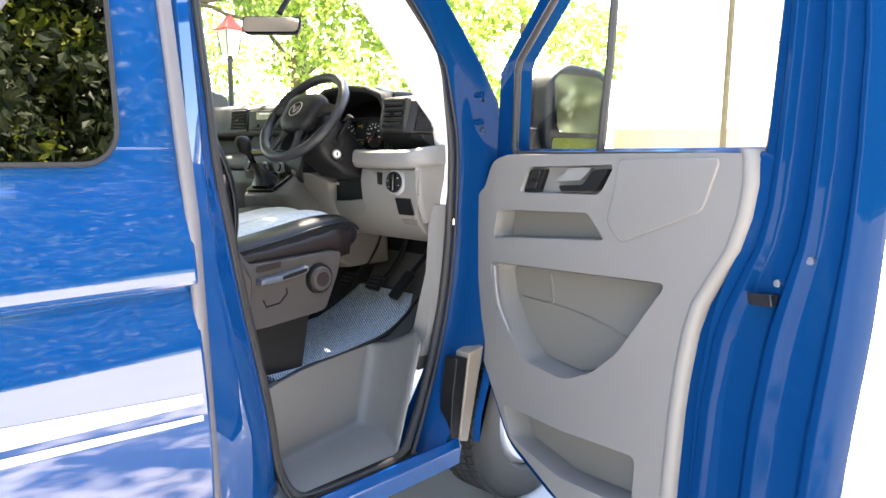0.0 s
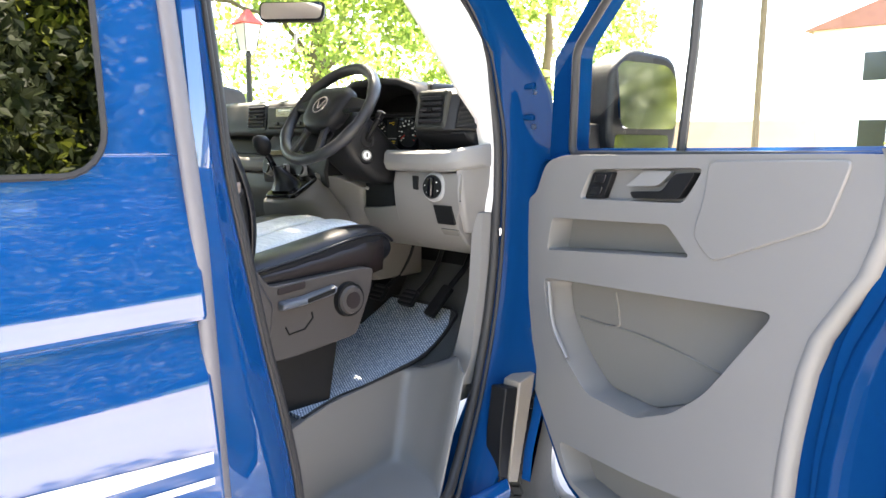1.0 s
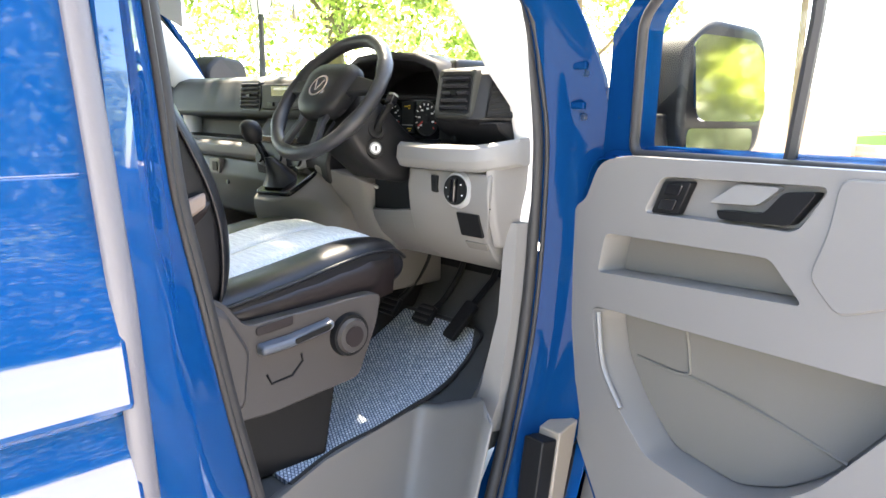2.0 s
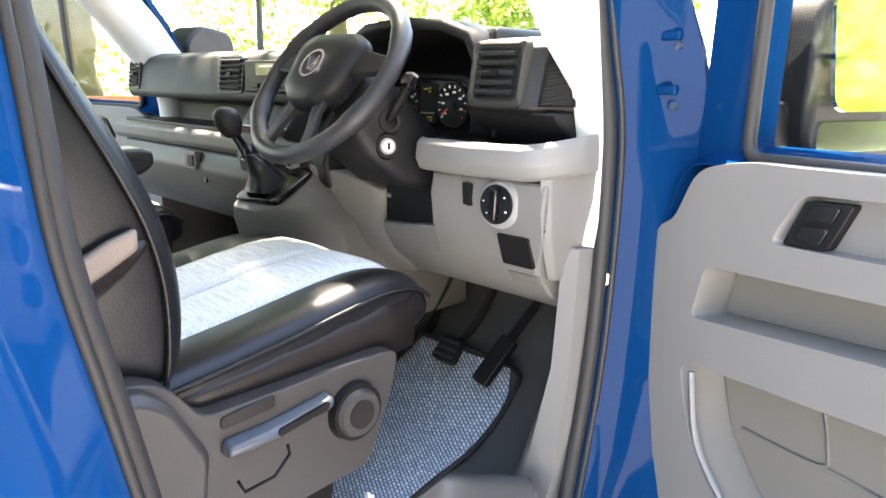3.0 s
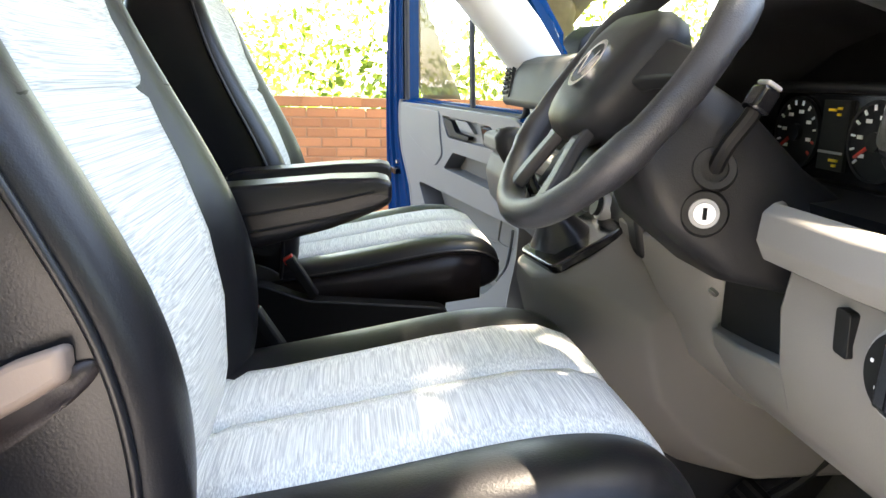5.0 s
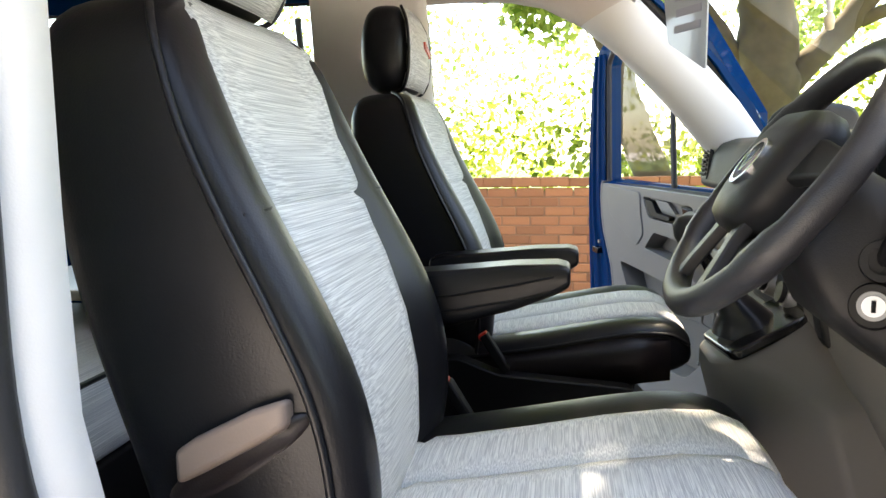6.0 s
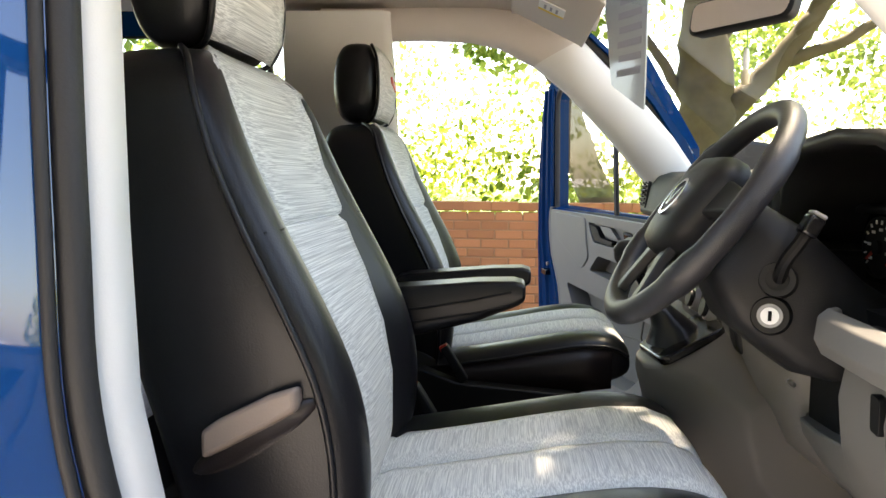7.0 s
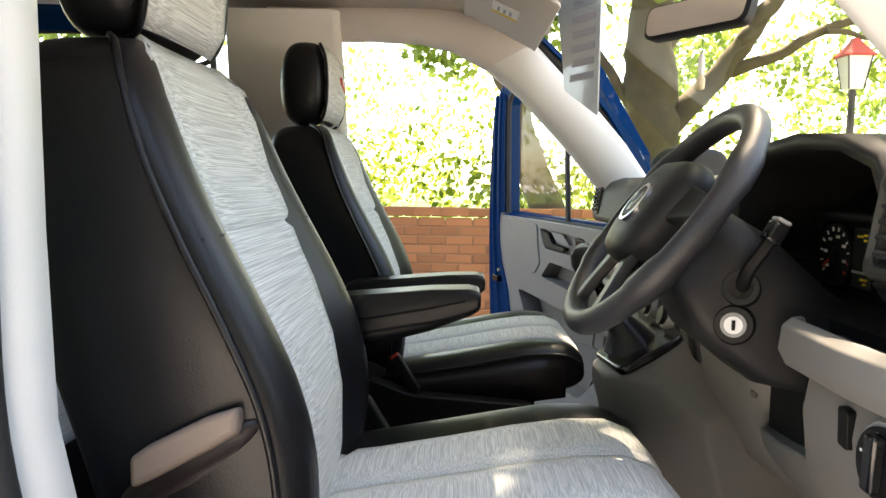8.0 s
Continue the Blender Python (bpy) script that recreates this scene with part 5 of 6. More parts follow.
    put("base_front", loft([[(x, y, z) for x in (-0.20, 0.20)] for y, z in ((1.36, 0.80), (1.40, 0.95))], closed=False), BLACK, base, solid=0.01)
    trim = put("seat_side_trim", loft([[(x, y, z) for y, z in rounded([(0.96, 1.045), (1.035, 1.048), (1.075, 1.030), (1.115, 0.978), (1.405, 0.990), (1.435, 0.985), (1.425, 0.93), (1.375, 0.815), (1.16, 0.795), (1.02, 0.80), (0.95, 0.86)], 0.018, 3)] for x in (-0.245, 0.235, 0.280)]), TAUPE, S, "taupe plastic seat side trim", bevel=0.008, smooth=40)
    put("trim_shoulder", loft([[(x, 1.02 + (y - 1.02) * f, 0.92 + (z - 0.92) * f) for y, z in rounded([(0.955, 0.83), (0.955, 1.042), (1.030, 1.046), (1.066, 1.022), (1.112, 0.940), (1.098, 0.83)], 0.012, 2)] for x, f in ((0.270, 1.0), (0.298, 0.99), (0.308, 0.90))]), TAUPE, trim, "faceted rear shoulder", bevel=0.003, smooth=40)
    put("side_recess", prism(rounded([(1.135, 0.955), (1.215, 0.962), (1.215, 0.982), (1.135, 0.972)], 0.006), "x", 0.276, 0.283), BOUNCELEATHER, trim, bevel=0.002)
    put("height_lever", loft([[(x, y, z) for x, z in ((0.278, z0), (0.302, z0 + 0.003), (0.304, z0 + 0.018), (0.278, z0 + 0.024))] for y, z0 in ((1.135, 0.918), (1.20, 0.922), (1.285, 0.935), (1.298, 0.940))]), material("lever_grey", (0.075, 0.085, 0.105), 0.3, vary=0.05) if s > 0 else TAUPE, trim, "grey blue height lever", bevel=0.006)
    put("lever_slot", prism(rounded([(1.205, 0.930), (1.285, 0.944), (1.288, 0.955), (1.205, 0.940)], 0.004), "x", 0.300, 0.3055), BLACK, trim)
    kn = put("recline_knob", disc((0.278, 1.346, 0.915), (1, 0, 0), 0.046, 0.016, 36, r2=0.043), BLACK, trim, "round black recline knob")
    put("knob_face", disc((0.294, 1.346, 0.915), (1, 0, 0), 0.037, 0.008, 36, r2=0.033), TAUPE, kn)
    put("knob_centre", disc((0.302, 1.346, 0.915), (1, 0, 0), 0.022, 0.002, 28), BOUNCELEATHER, kn)
    put("trim_pocket", tube([(0.2805, 1.155, 0.875), (0.2805, 1.165, 0.855), (0.2805, 1.21, 0.860), (0.2805, 1.235, 0.885), (0.2805, 1.232, 0.90)], 0.0025, 6), BLACK, trim)
    # inboard armrest and belt buckle
    arm = put("armrest", loft([[(-0.305 + x, y, z + q * h) for x, q in ((0.035, 0.5), (0.04, 0.2), (0.04, -0.35), (0.03, -0.5), (-0.03, -0.5), (-0.04, -0.35), (-0.04, 0.2), (-0.035, 0.5))] for y, z, h in ((1.00, 1.195, 0.085), (1.03, 1.198, 0.095), (1.12, 1.208, 0.090), (1.22, 1.226, 0.072), (1.285, 1.240, 0.048), (1.305, 1.244, 0.030))]), LEATHER, S, "black padded folding armrest", bevel=0.010, smooth=60)
    for z in (0.008, -0.016):
        put("armrest_seam", tube([(-0.305 + 0.0405, y, zz + z) for y, zz in ((1.02, 1.195), (1.12, 1.206), (1.22, 1.224), (1.28, 1.238))], 0.0022, 6), BLACK, arm)
    buck = put("belt_buckle", moved(box(-0.014, 0.014, -0.010, 0.010, -0.05, 0.045), Matrix.Translation((-0.285, 1.13, 1.03)) @ Matrix.Rotation(0.55, 4, "X")), BLACK, S, "black belt buckle with red button", bevel=0.004)
    put("buckle_button", moved(box(-0.010, 0.010, -0.012, 0.008, 0.036, 0.049), Matrix.Translation((-0.285, 1.13, 1.03)) @ Matrix.Rotation(0.55, 4, "X")), RED, buck, bevel=0.002)
    put("inboard_box", loft([[(x, y, z) for y, z in rounded([(0.98, 0.64), (0.98, 1.01), (1.05, 1.02), (1.14, 0.985), (1.42, 0.965), (1.44, 0.92), (1.38, 0.64)], 0.02, 3)] for x in (-0.262, -0.305)]), BLACK, S, "black inboard seat side cover", bevel=0.008, smooth=40)
    put("swivel_hub", disc((-0.25, 1.06, 1.10), (-1, 0, 0), 0.03, 0.03, 20), BLACK, S)
    return S


seat(1, 0.440, 0.0, 0.0, "black leatherette driver seat with pale grey fabric centre and armrest")
seat(-1, -0.520, 0.02, -0.02, "black leatherette passenger seat with pale grey fabric centre")

# rear bench behind the cab
rb = thing("rear_bench", "grey streaked fabric bench seat with black edging behind the cab", "bench seat", at=(0.2, 0.1, 0.62))
part("bench_cushion", moved(box(-0.75, 0.50, -0.35, 0.32, 0.22, 0.42), Matrix.Identity(4)), FABRIC, rb, "grey streaked fabric bench cushion", bevel=0.05)
part("bench_base", box(-0.75, 0.50, -0.35, 0.30, 0.005, 0.22), DASH, rb, bevel=0.01)
part("bench_back", box(-0.75, 0.50, -0.48, -0.34, 0.20, 0.80), FABRICBACK, rb, bevel=0.05)
part("bench_piping", tube([(-0.74, 0.318, 0.40), (0.49, 0.318, 0.40)], 0.006, 6), LEATHER, rb)
tab = thing("side_table", "pale wooden fold table standing inside the van", "table", at=(-0.45, 0.25, 0.62))
part("tabletop", box(-0.25, 0.25, -0.35, 0.15, 0.49, 0.515), material("pale_laminate", (0.6, 0.5, 0.36), 0.4, vary=0.1), tab, bevel=0.008)
part("table_leg", tube([(0, -0.1, 0.005), (0, -0.1, 0.49)], 0.02, 10), STEEL, tab)

# ---- visor, mirror, hanging things ----
vis = part("sun_visor", loft([[(x, y, z + t) for x in (-0.72, -0.70, -0.22, -0.20)] + [(x, y, z - 0.012 + t) for x in (-0.20, -0.22, -0.70, -0.72)] for y, z, t in ((1.27, 1.925, 0), (1.29, 1.922, 0), (1.46, 1.835, 0), (1.475, 1.825, 0))]), HEADLINER, van, "folded beige sun visor", bevel=0.005)
lab = part("visor_label", moved(box(-0.02, 0.055, -0.035, 0.035, -0.003, 0.0), Matrix.Translation((-0.46, 1.372, 1.8655)) @ Matrix.Rotation(-0.44, 4, "X")), PAPER, vis, "white warning label with a yellow stripe")
part("label_stripe", moved(box(-0.045, -0.02, -0.035, 0.035, -0.002, 0.0), Matrix.Translation((-0.46, 1.372, 1.8655)) @ Matrix.Rotation(-0.44, 4, "X")), YELLOW, vis)
for k in range(3):
    part("label_line", moved(box(-0.012, 0.028, -0.02 + 0.016 * k, -0.014 + 0.016 * k, -0.0035, -0.002), Matrix.Translation((-0.46, 1.372, 1.8655)) @ Matrix.Rotation(-0.44, 4, "X")), GREYMARK, vis)
vis2 = part("sun_visor", loft([[(x, y, z + t) for x in (0.72, 0.70, 0.22, 0.20)] + [(x, y, z - 0.012 + t) for x in (0.20, 0.22, 0.70, 0.72)] for y, z, t in ((1.27, 1.925, 0), (1.29, 1.922, 0), (1.46, 1.845, 0), (1.475, 1.835, 0))]), HEADLINER, van, "folded beige sun visor", bevel=0.005)
RM = Matrix.Translation((0.0, 1.70, 1.755)) @ Matrix.Rotation(radians(33), 4, "Z") @ Matrix.Rotation(radians(-14), 4, "X")
rm = part("rear_view_mirror", moved(loft([[(x, d, z) for x, z in rounded([(-0.115 * f, -0.034 * f), (0.115 * f, -0.036 * f), (0.12 * f, 0.030 * f), (-0.12 * f, 0.034 * f)], 0.02, 4)] for d, f in ((-0.012, 0.96), (-0.010, 1.0), (0.012, 0.97), (0.03, 0.7))]), RM), BLACK, van, "black rear view mirror", smooth=50)
part("mirror_face", moved(prism(rounded([(-0.108, -0.029), (0.108, -0.031), (0.113, 0.026), (-0.113, 0.029)], 0.018, 4), "y", -0.0145, -0.011), RM), MIRROR, rm, "mirror glass")
part("mirror_stem", tube([(0.02, 1.72, 1.80), (0.02, 1.76, 1.86)], 0.012, 8), BLACK, rm)
orn = thing("hanging_ornament", "pale tassel charm hanging on a cord from the mirror", "ornament", at=(0.0, 1.71, 1.74))
part("cord", tube([(0, 0, 0), (0.002, 0, -0.03), (0, 0.001, -0.055)], 0.0012, 5), material("green_cord", (0.10, 0.25, 0.08), 0.8), orn)
part("charm", loft([[(r * math.cos(a), r * math.sin(a), z) for a in [2 * math.pi * i / 10 for i in range(10)]] for z, r in ((-0.052, 0.002), (-0.058, 0.005), (-0.075, 0.0065), (-0.092, 0.004))]), PAPER, orn, smooth=80)
part("tassel", loft([[(r * math.cos(a), r * math.sin(a), z) for a in [2 * math.pi * i / 10 for i in range(10)]] for z, r in ((-0.090, 0.003), (-0.100, 0.008), (-0.118, 0.007), (-0.120, 0.003))]), material("cream_thread", (0.7, 0.6, 0.4), 0.9, bump=0.8), orn, smooth=80)
card = thing("windscreen_card", "grey printed laminated card standing against the windscreen", "sign", at=(-0.62, 1.575, 1.85))
CM = Matrix.Rotation(radians(28), 4, "Z")
part("card_sheet", moved(prism(rounded([(-0.045, -0.15), (0.10, -0.23), (0.10, 0.16), (-0.11, 0.20)], 0.01), "y", -0.002, 0.002), CM), material("laminate", (0.42, 0.44, 0.42), 0.12, vary=0.08, coat=0.6), card)
for k in range(8):
    part("print_bar", moved(box(-0.02 + 0.006 * (k % 2), 0.08, -0.0035, -0.002, -0.13 + 0.038 * k, -0.112 + 0.038 * k), CM), GREYMARK, card)
part("b_belt_guide", box(-0.80, -0.76, 0.735, 0.775, 1.555, 1.63), LEDGE, van, "grey belt guide", bevel=0.008)

# ---- outdoors ----
g = finish("ground", loft([[(x, y, 0.0) for x in (-400, -30, -4, 0, 4, 12, 30, 400)] for y in (-400, -30, -8, 0, 8, 30, 400)], closed=False), ASPHALT, recalc=False)
tagged(g, "sunlit pale asphalt road and yard", "road", kind="structure")
v = finish("pavement", box(-4.45, -2.9, -25, 10, -0.02, 0.10), PAVING, bevel=0.02)
tagged(v, "raised asphalt pavement along the brick wall", "pavement", kind="structure")
b = finish("earth_bank", loft([[(x, y, z) for x, z in ((-4.62, 0.0), (-4.62, 0.75), (-7, 0.82), (-14, 0.9), (-40, 0.9))] for y in (-25, -5, 5, 12, 40)], closed=False), GRASS, recalc=False)
tagged(b, "grassy earth bank behind the brick wall", "bank", kind="structure")
v = finish("verge", box(12.0, 60, -60, 60, 0.0, 0.12), GRASS, bevel=0.03)
tagged(v, "grass verge across the road", "grass", kind="structure")
v = finish("verge", box(-30, 4, 15.95, 19, 0.0, 0.10), GRASS, bevel=0.03)
tagged(v, "grass behind the low front wall", "grass", kind="structure")

rng = random.Random(7)


def crown(name, blobs, count, size, mat, label, seed, parent=None, droop=0.3):
    """Leaves scattered in ellipsoid clumps: (x, y, z, radius); one mesh of folded leaf blades."""
    r = np.random.RandomState(seed)
    blobs = np.array(blobs, float)
    wgt = blobs[:, 3] ** 2
    pick = r.choice(len(blobs), count, p=wgt / wgt.sum())
    d = r.normal(size=(count, 3))
    d /= np.linalg.norm(d, axis=1)[:, None]
    rad = blobs[pick, 3] * r.uniform(0.35, 1.0, count) ** 0.6
    c = blobs[pick, :3] + d * rad[:, None] * np.array([1, 1, 0.75])
    sz = size * r.uniform(0.6, 1.4, count)
    a = r.normal(size=(count, 3)) + np.array([0, 0, -droop])
    a /= np.linalg.norm(a, axis=1)[:, None]
    b2 = np.cross(a, r.normal(size=(count, 3)))
    b2 /= np.linalg.norm(b2, axis=1)[:, None]
    nrm = np.cross(a, b2)
    pts = np.stack([c - a * sz[:, None], c + b2 * sz[:, None] * 0.62 + nrm * sz[:, None] * 0.15, c + a * sz[:, None], c - b2 * sz[:, None] * 0.62 + nrm * sz[:, None] * 0.15], 1).reshape(-1, 3)
    idx = np.arange(count)[:, None] * 4
    tri = np.concatenate([idx + np.array([0, 1, 2]), idx + np.array([0, 2, 3])]).tolist()
    me = bpy.data.meshes.new(name)
    me.from_pydata(pts.tolist(), [], tri)
    me.materials.append(mat)
    ob = new(name, me)
    if parent:
        ob.parent = parent
    else:
        tagged(ob, label, "foliage", kind="stuff")
    return ob


def limb(p0, p1, r0, r1, bend=0.25, n=7, seed=0):
    q = random.Random(seed)
    a, b = Vector(p0), Vector(p1)
    pts = [a + (b - a) * k / n + Vector((q.uniform(-1, 1), q.uniform(-1, 1), q.uniform(-1, 1))) * bend * (b - a).length * 0.12 * math.sin(math.pi * k / n) for k in range(n + 1)]
    return smoothed(pts, 3), [r0 + (r1 - r0) * (k / (3 * n)) ** 0.8 for k in range(3 * n + 1)]


def tree(label, at, trunk_pts, radii, limbs, blobs, count, size, leaf, seed):
    T = thing("tree", label, "tree", "trees by the wall", at=at)
    pts = smoothed(trunk_pts, 6)
    rr = np.interp(np.linspace(0, 1, len(pts)), np.linspace(0, 1, len(radii)), radii)
    q = random.Random(seed)
    bm = tube(pts, [float(x) * (1 + 0.06 * q.uniform(-1, 1)) for x in rr], 18)
    for v in bm.verts:
        v.co += Vector(noise.noise_vector(v.co * 3.0)) * 0.05
    part("trunk", bm, BARK, T, "mottled brown trunk", smooth=80)
    for k, (a, b, r0, r1) in enumerate(limbs):
        p, r = limb(a, b, r0, r1, seed=seed + k)
        part("limb", tube(p, r, 10), BARK, T, smooth=80)
    crown("leaf_crown", blobs, count, size, leaf, "", seed, T)
    return T


def ring_blobs(n, cx, cy, cz, R, H, r, seed):
    q = random.Random(seed)
    return [(cx + R * math.sqrt(q.random()) * math.cos(t), cy + R * math.sqrt(q.random()) * math.sin(t), cz + H * q.uniform(-1, 1), r * q.uniform(0.6, 1.3)) for t in [q.uniform(0, 6.283) for _ in range(n)]]


# big spreading tree seen through the windscreen
tree("large spreading tree with heavy limbs behind the wall", (-7.5, 3.57, 0.85),
     [(0, 0, -0.2), (0, 0, 0.7), (0, 0.02, 1.2), (0, -0.02, 1.8), (0, -0.04, 2.4), (0, -0.02, 3.6), (-0.1, 0.1, 5.0)], [0.46, 0.34, 0.33, 0.32, 0.27, 0.22, 0.15],
     [((0, 0.12, 1.2), (0.1, 0.82, 1.98), 0.17, 0.13), ((0.1, 0.80, 1.95), (0.1, 1.42, 2.85), 0.13, 0.10), ((0.1, 1.42, 2.85), (0.3, 2.2, 4.2), 0.10, 0.05), ((0.1, 0.90, 1.95), (0.4, 2.75, 2.7), 0.08, 0.04), ((0.4, 2.75, 2.7), (0.7, 4.2, 3.1), 0.04, 0.02),
      ((0, -0.2, 1.5), (0, -0.65, 2.15), 0.08, 0.05), ((0, -0.65, 2.15), (0, -1.3, 2.9), 0.05, 0.02), ((0, 0.1, 2.2), (-0.4, 1.5, 4.0), 0.10, 0.05), ((0.3, 1.9, 2.38), (0.5, 3.4, 2.2), 0.035, 0.015), ((0, -0.15, 2.8), (0.4, -1.5, 3.9), 0.08, 0.03)],
     # the last clumps hang unseen above the cab, added to shade the seats
     ring_blobs(46, 0.6, 0.98, 4.0, 4.4, 1.3, 0.75, 3) + ring_blobs(14, 0.8, 3.68, 2.9, 1.6, 0.6, 0.55, 4) + ring_blobs(10, 0.5, -1.62, 2.7, 1.2, 0.5, 0.5, 5) + ring_blobs(60, 5.2, -0.62, 5.8, 2.3, 0.5, 0.6, 6), 34000, 0.068, LEAF, 11)
# leaning trunk close behind the wall
lean = tree("leaning tree trunk with pale bark behind the wall", (-5.6, 2.15, 0.78),
     [(0, 0.16, -0.1), (0, 0.0, 0.37), (0.02, -0.17, 0.75), (0.03, -0.29, 1.1), (0.05, -0.40, 1.55), (0.08, -0.60, 2.2), (0.1, -0.85, 3.2), (0.1, -1.0, 4.5)], [0.22, 0.165, 0.155, 0.15, 0.13, 0.12, 0.11, 0.09],
     [((0.08, -0.68, 2.2), (0.5, -2.2, 2.75), 0.05, 0.018), ((0.5, -1.9, 2.65), (0.8, -2.7, 2.45), 0.02, 0.01), ((0.1, -0.85, 3.3), (0.6, 0.4, 4.3), 0.07, 0.03), ((0.1, -0.75, 2.9), (0.3, -2.4, 3.6), 0.06, 0.02)],
     # the high third group is unseen, added to dim the passenger side
     ring_blobs(26, 0.3, -1.3, 2.75, 2.2, 0.5, 0.42, 21) + ring_blobs(16, 0.4, -3.5, 2.5, 1.6, 0.6, 0.45, 22) + ring_blobs(70, 0.2, -1.7, 5.0, 4.0, 0.7, 0.7, 23), 24000, 0.06, LEAF, 12)
# extra crown above the view, added only to shade the ground on the left
crown("leaf_crown", ring_blobs(120, -0.7, -1.6, 6.0, 4.3, 0.8, 0.85, 25), 32000, 0.12, LEAF, "", 15, lean)
tree("slender young tree ahead of the van", (-9.0, 8.5, 0.9),
     [(0, 0, -0.2), (0, 0, 1.2), (0.05, 0.05, 2.6), (0.1, 0.0, 4.5)], [0.20, 0.17, 0.14, 0.08],
     [((0, 0, 1.4), (0.5, 0.6, 2.6), 0.07, 0.03), ((0, 0, 1.7), (-0.4, -0.7, 2.9), 0.06, 0.03), ((0.05, 0, 2.2), (0.9, -0.4, 3.3), 0.05, 0.02)],
     ring_blobs(40, 0.3, 0.2, 3.1, 3.0, 1.4, 0.6, 31), 8500, 0.06, LEAF, 13)
tree("small maple ahead of the van", (-4.6, 9.5, 0.3),
     [(0, 0, -0.3), (0, 0, 1.0), (0.05, 0.05, 2.0), (0.1, 0.0, 3.4)], [0.12, 0.10, 0.08, 0.04],
     [((0, 0, 1.2), (0.8, 0.1, 2.2), 0.04, 0.02), ((0, 0, 1.4), (-0.9, -0.2, 2.3), 0.04, 0.02)],
     ring_blobs(26, 0.0, 0.0, 2.6, 1.7, 0.8, 0.42, 41), 4000, 0.06, LEAF, 14)

# shrubs and woodland behind the wall
crown("shrubs", [(-6.8 - 4 * rng.random(), y, 1.0 + 0.9 * rng.random(), 0.55 + 0.4 * rng.random()) for y in [-9 + 0.42 * k for k in range(46)]], 9000, 0.055, LEAFMID, "tangle of bright green shrubs behind the wall", 51)
crown("woodland", [(-13 - 9 * rng.random(), y, 1.5 + 5.5 * rng.random(), 1.1 + 0.8 * rng.random()) for y in [-14 + 0.36 * k for k in range(90)]], 11000, 0.09, LEAF, "sunlit woodland beyond the bank", 52)
crown("woodland", [(-14 - 8 * rng.random(), 16 + 10 * rng.random(), 1.2 + 5 * rng.random(), 1.1 + 0.8 * rng.random()) for k in range(26)], 9000, 0.10, LEAF, "sunlit trees beyond the low wall", 53)
# hedge ahead
hd = finish("hedge_core", box(-0.6, 5, 15.1, 15.9, 0.1, 1.7), material("hedge_twigs", (0.02, 0.04, 0.01), 0.9), bevel=0.1)
tagged(hd, "clipped green hedge behind the low brick wall", "hedge", kind="structure")
crown("hedge_leaves", [(-0.6 + 0.4 * k, 15.4, 0.4 + 0.5 * j, 0.55) for k in range(14) for j in range(3)], 4000, 0.06, LEAFMID, "clipped hedge leaves", 54)

# dark trees across the road, mirrored in the paintwork and side window
for k, (x, y, h) in enumerate(((14.5, -8, 9.5), (15.5, -5.0, 12.0), (14.0, -2.0, 8.0), (15.0, 0.6, 10.5), (14.5, 3.0, 7.0), (16.5, 5.0, 11.0), (14.5, -12, 10.0), (16, 9.5, 11.0), (17, 14, 9.0), (15, 7.0, 11.0), (14.6, 11.8, 10.0), (18.5, 3.5, 13.0), (18.5, 8.0, 14.0), (18.5, 12.5, 13.0))):
    h *= 1.15
    T = thing("tree", "dark evergreen tree on the far verge", "tree", "trees across the road", at=(x, y, 0.1))
    part("trunk", tube([(0, 0, 0), (0.05, 0, h * 0.4), (0, 0.05, h * 0.9)], [0.25, 0.18, 0.05], 10), BARK, T, smooth=80)
    crown("leaf_crown", [(2.7 * (1 - z / h) * math.cos(2.4 * j), 2.7 * (1 - z / h) * math.sin(2.4 * j), z, 0.7 + 1.2 * (1 - z / h)) for j, z in enumerate([0.9 + (h - 1.2) * i / 22 for i in range(23)])], 14000, 0.125, LEAFDARK if k % 5 else LEAFMID, "", 60 + k, T)
crown("shrubs", [(12.8 + 0.8 * rng.random(), -14 + 0.5 * k, 0.6 + 0.5 * rng.random(), 0.7) for k in range(60)], 9000, 0.09, LEAFDARK, "dense dark shrubs on the far verge", 71)

# lamp post by the wall
lp = thing("street_lamp", "black iron lamp post with a four sided lantern and red top", "street lamp", at=(-5.4, 4.85, 0.78))
part("post", loft([[(r * math.cos(a), r * math.sin(a), z) for a in [2 * math.pi * i / 12 for i in range(12)]] for z, r in ((-0.1, 0.09), (0.3, 0.08), (0.35, 0.05), (0.8, 0.04), (0.83, 0.055), (0.87, 0.04), (1.48, 0.028), (1.51, 0.04), (1.56, 0.025))]), IRON, lp, smooth=50)
lan = part("lantern", loft([[(w * x, w * y, z) for x, y in ((1, 1), (-1, 1), (-1, -1), (1, -1))] for z, w in ((1.56, 0.065), (1.85, 0.105))]), LENS, lp, "pale lantern panes")
for x, y in ((1, 1), (-1, 1), (-1, -1), (1, -1)):
    part("lantern_bar", tube([(0.067 * x, 0.067 * y, 1.56), (0.108 * x, 0.108 * y, 1.85)], 0.007, 6), IRON, lan)
part("lantern_cap", loft([[(w * x, w * y, z) for x, y in ((1, 1), (-1, 1), (-1, -1), (1, -1))] for z, w in ((1.85, 0.13), (1.865, 0.13), (1.96, 0.055), (2.02, 0.022))]), RED, lan, "red lantern cap")
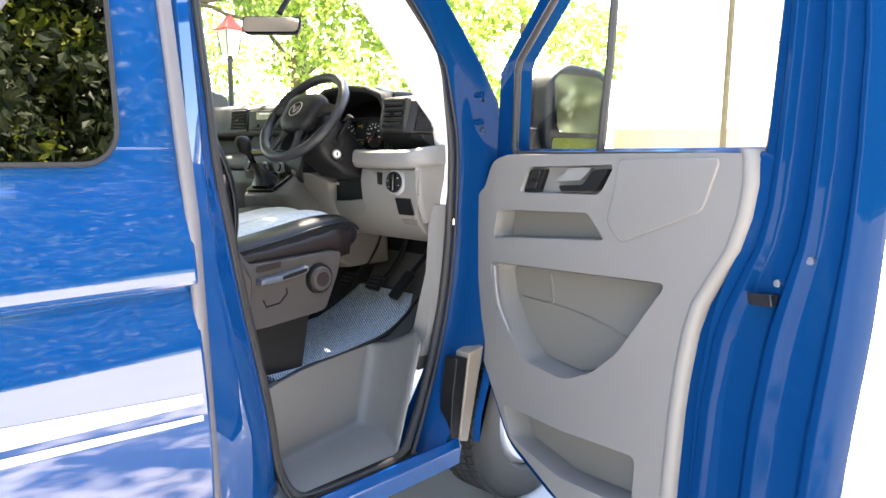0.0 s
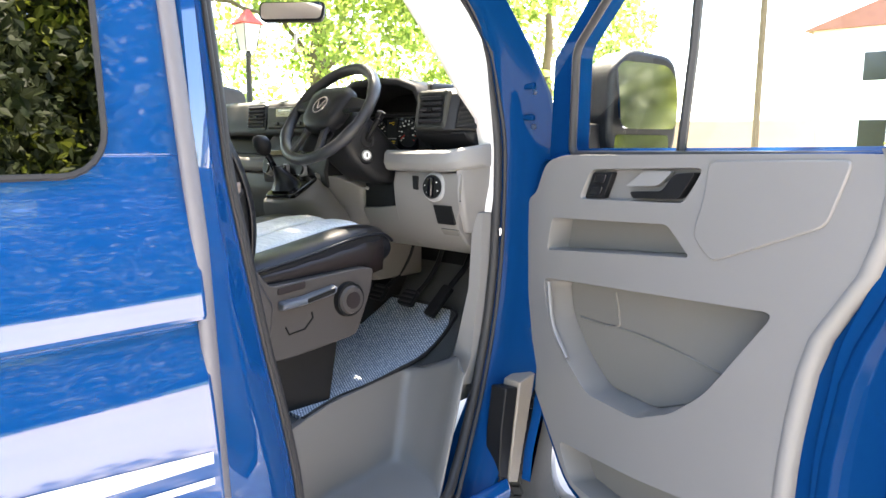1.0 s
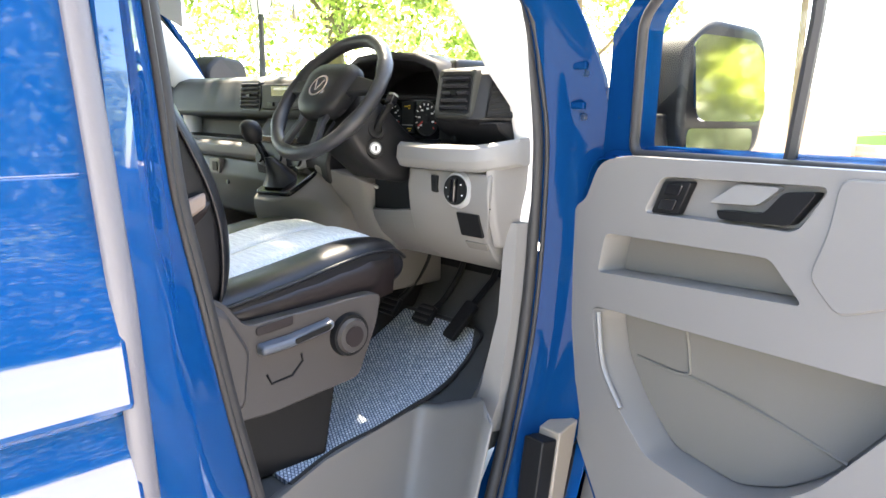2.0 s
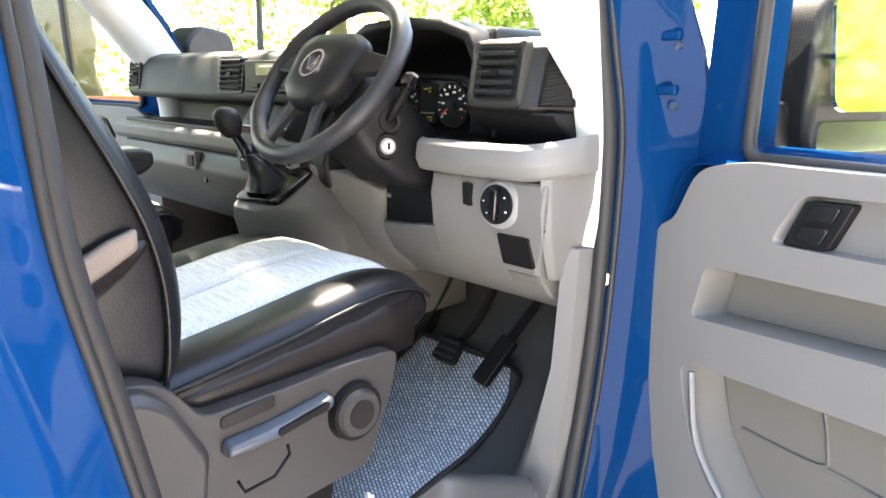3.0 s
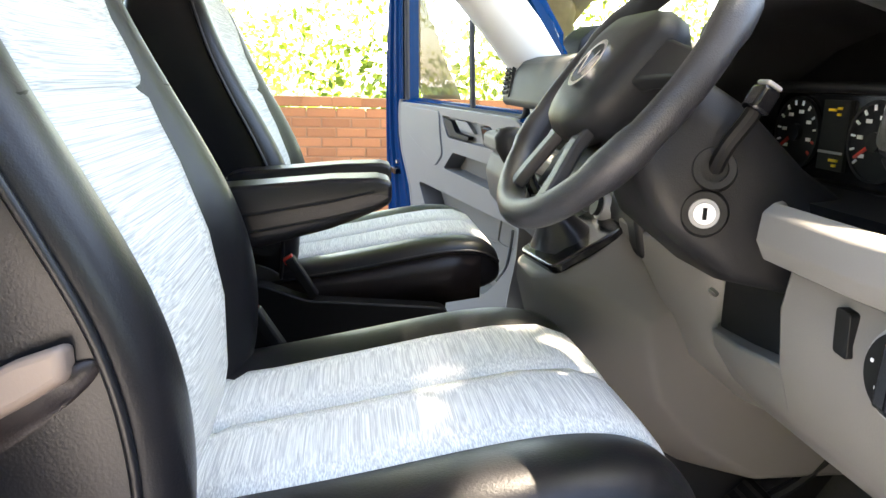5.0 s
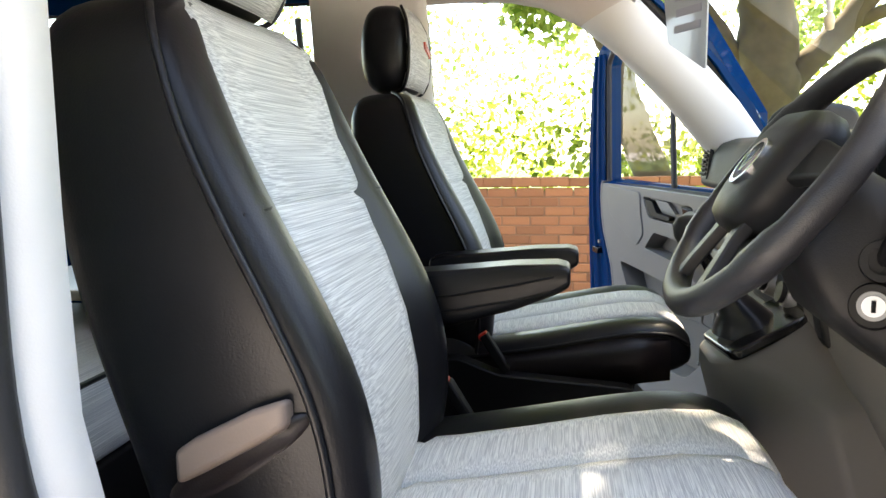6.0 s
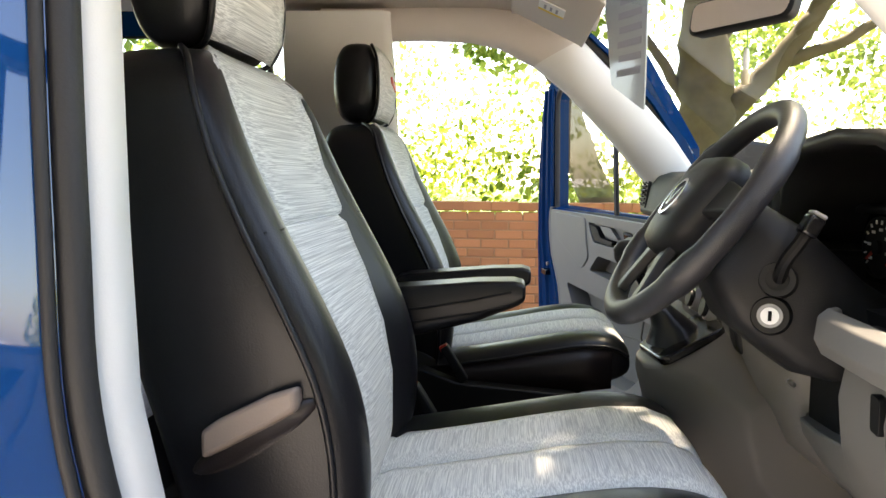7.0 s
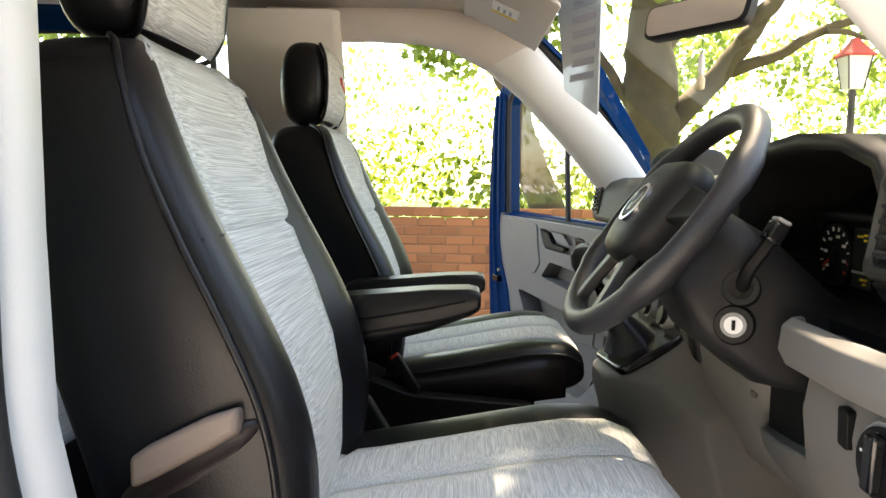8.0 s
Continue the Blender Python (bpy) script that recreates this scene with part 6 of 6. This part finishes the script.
# far houses and a pole
def house(label, x, y, w, d, h):
    H = thing("house", label, "house", "far houses", at=(x, y, 0.1))
    wall = part("wall", box(-w / 2, w / 2, -d / 2, d / 2, 0, h), RENDERWALL, H, "pale rendered wall")
    part("roof", prism([(-w / 2 - 0.3, h), (0, h + 2.2), (w / 2 + 0.3, h)], "y", -d / 2 - 0.3, d / 2 + 0.3), SLATE, H, "red tiled roof")
    for k in range(3):
        for z in (1.0, 3.4):
            wn_ = part("window", box(-w * 0.36 + k * w * 0.28, -w * 0.36 + k * w * 0.28 + 1.1, -d / 2 - 0.05, -d / 2 + 0.02, z, z + 1.2), WHITE, H, "white framed window")
            part("pane", box(-w * 0.36 + k * w * 0.28 + 0.1, -w * 0.36 + k * w * 0.28 + 1.0, -d / 2 - 0.06, -d / 2 - 0.04, z + 0.1, z + 1.1), GLOSSBLACK, wn_)
    return H


house("pale rendered house with a red tiled roof", -1.0, 34, 12, 8, 5.4)
house("pale rendered house with a red tiled roof, further off", 14.0, 36, 11, 8, 5.4)
pole = thing("telegraph_pole", "weathered wooden telegraph pole", "pole", at=(-2.6, 13.0, 0.0))
part("pole_shaft", tube([(0, 0, 0), (0, 0, 3.5), (0, 0, 7.5)], [0.06, 0.055, 0.05], 12), BARK, pole, smooth=60)
part("crossarm", box(-0.7, 0.7, -0.05, 0.05, 6.9, 7.02), BARK, pole, bevel=0.01)

# ---- brick walls, brick by brick ----
def brick_mesh(name, l, d, h):
    bm = box(-l / 2, l / 2, -d / 2, d / 2, -h / 2, h / 2)
    bmesh.ops.bevel(bm, geom=bm.edges[:], offset=0.005, segments=1, affect="EDGES")
    me = bpy.data.meshes.new(name)
    bm.to_mesh(me)
    bm.free()
    me.materials.append(BRICK)
    return me


wall_side = finish("wall_side", box(-4.66, -4.462, -25, 11, 0.0, 1.13), MORTAR)
tagged(wall_side, "red brick garden wall along the pavement", "brick wall", kind="structure")
wall_front = finish("wall_front", box(-9, 14, 14.41, 14.59, 0.0, 0.85), PALEBRICK)
tagged(wall_front, "low red brick wall across the yard", "brick wall", kind="structure")
pier = finish("wall_pier", box(-5.4, -2.0, 14.15, 14.40, 0.0, 1.75), PALEBRICK)
tagged(pier, "taller red brick wall section ahead", "brick wall", kind="structure")
BM = brick_mesh("brick", 0.215, 0.10, 0.065)
rest = bmesh.new()
q = random.Random(5)
for row in range(15):
    z = 0.115 + 0.0325 + row * 0.075
    for k in range(-90, 47):
        y = k * 0.225 + (0.1125 if row % 2 else 0) + 0.03
        off = q.uniform(-0.004, 0.004)
        if 0.0 < y < 4.6 and row >= 1:
            o = new("brick", BM)
            o.parent = wall_side
            o.matrix_basis = Matrix.Translation((-4.505 + off, y, z)) @ Matrix.Rotation(math.pi / 2, 4, "Z")
        elif -12 < y < 10:
            box(-4.555 + off, -4.455 + off, y - 0.1075, y + 0.1075, z - 0.0325, z + 0.0325, rest)
me = bpy.data.meshes.new("far_bricks")
rest.to_mesh(me)
rest.free()
me.materials.append(BRICK)
o = new("far_bricks", me)
o.parent = wall_side
tagged(o, kind="stuff")
cop = bmesh.new()
for k in range(-60, 50):
    box(-4.675, -4.445, k * 0.225 + 0.004, k * 0.225 + 0.221, 1.235 - 0.06, 1.235 + q.uniform(-0.003, 0.003), cop)
me = bpy.data.meshes.new("coping_bricks")
cop.to_mesh(me)
cop.free()
me.materials.append(BRICK)
o = new("coping_bricks", me)
o.parent = wall_side
tagged(o, kind="stuff")
rest = bmesh.new()
for row in range(11):
    for k in range(-40, 62):
        x = k * 0.225 + (0.1125 if row % 2 else 0)
        box(x - 0.1075, x + 0.1075, 14.40 + q.uniform(-0.004, 0.003), 14.45, 0.01 + row * 0.075, 0.075 + row * 0.075, rest)
me = bpy.data.meshes.new("front_wall_bricks")
rest.to_mesh(me)
rest.free()
me.materials.append(PALEBRICK)
o = new("front_wall_bricks", me)
o.parent = wall_front
tagged(o, kind="stuff")
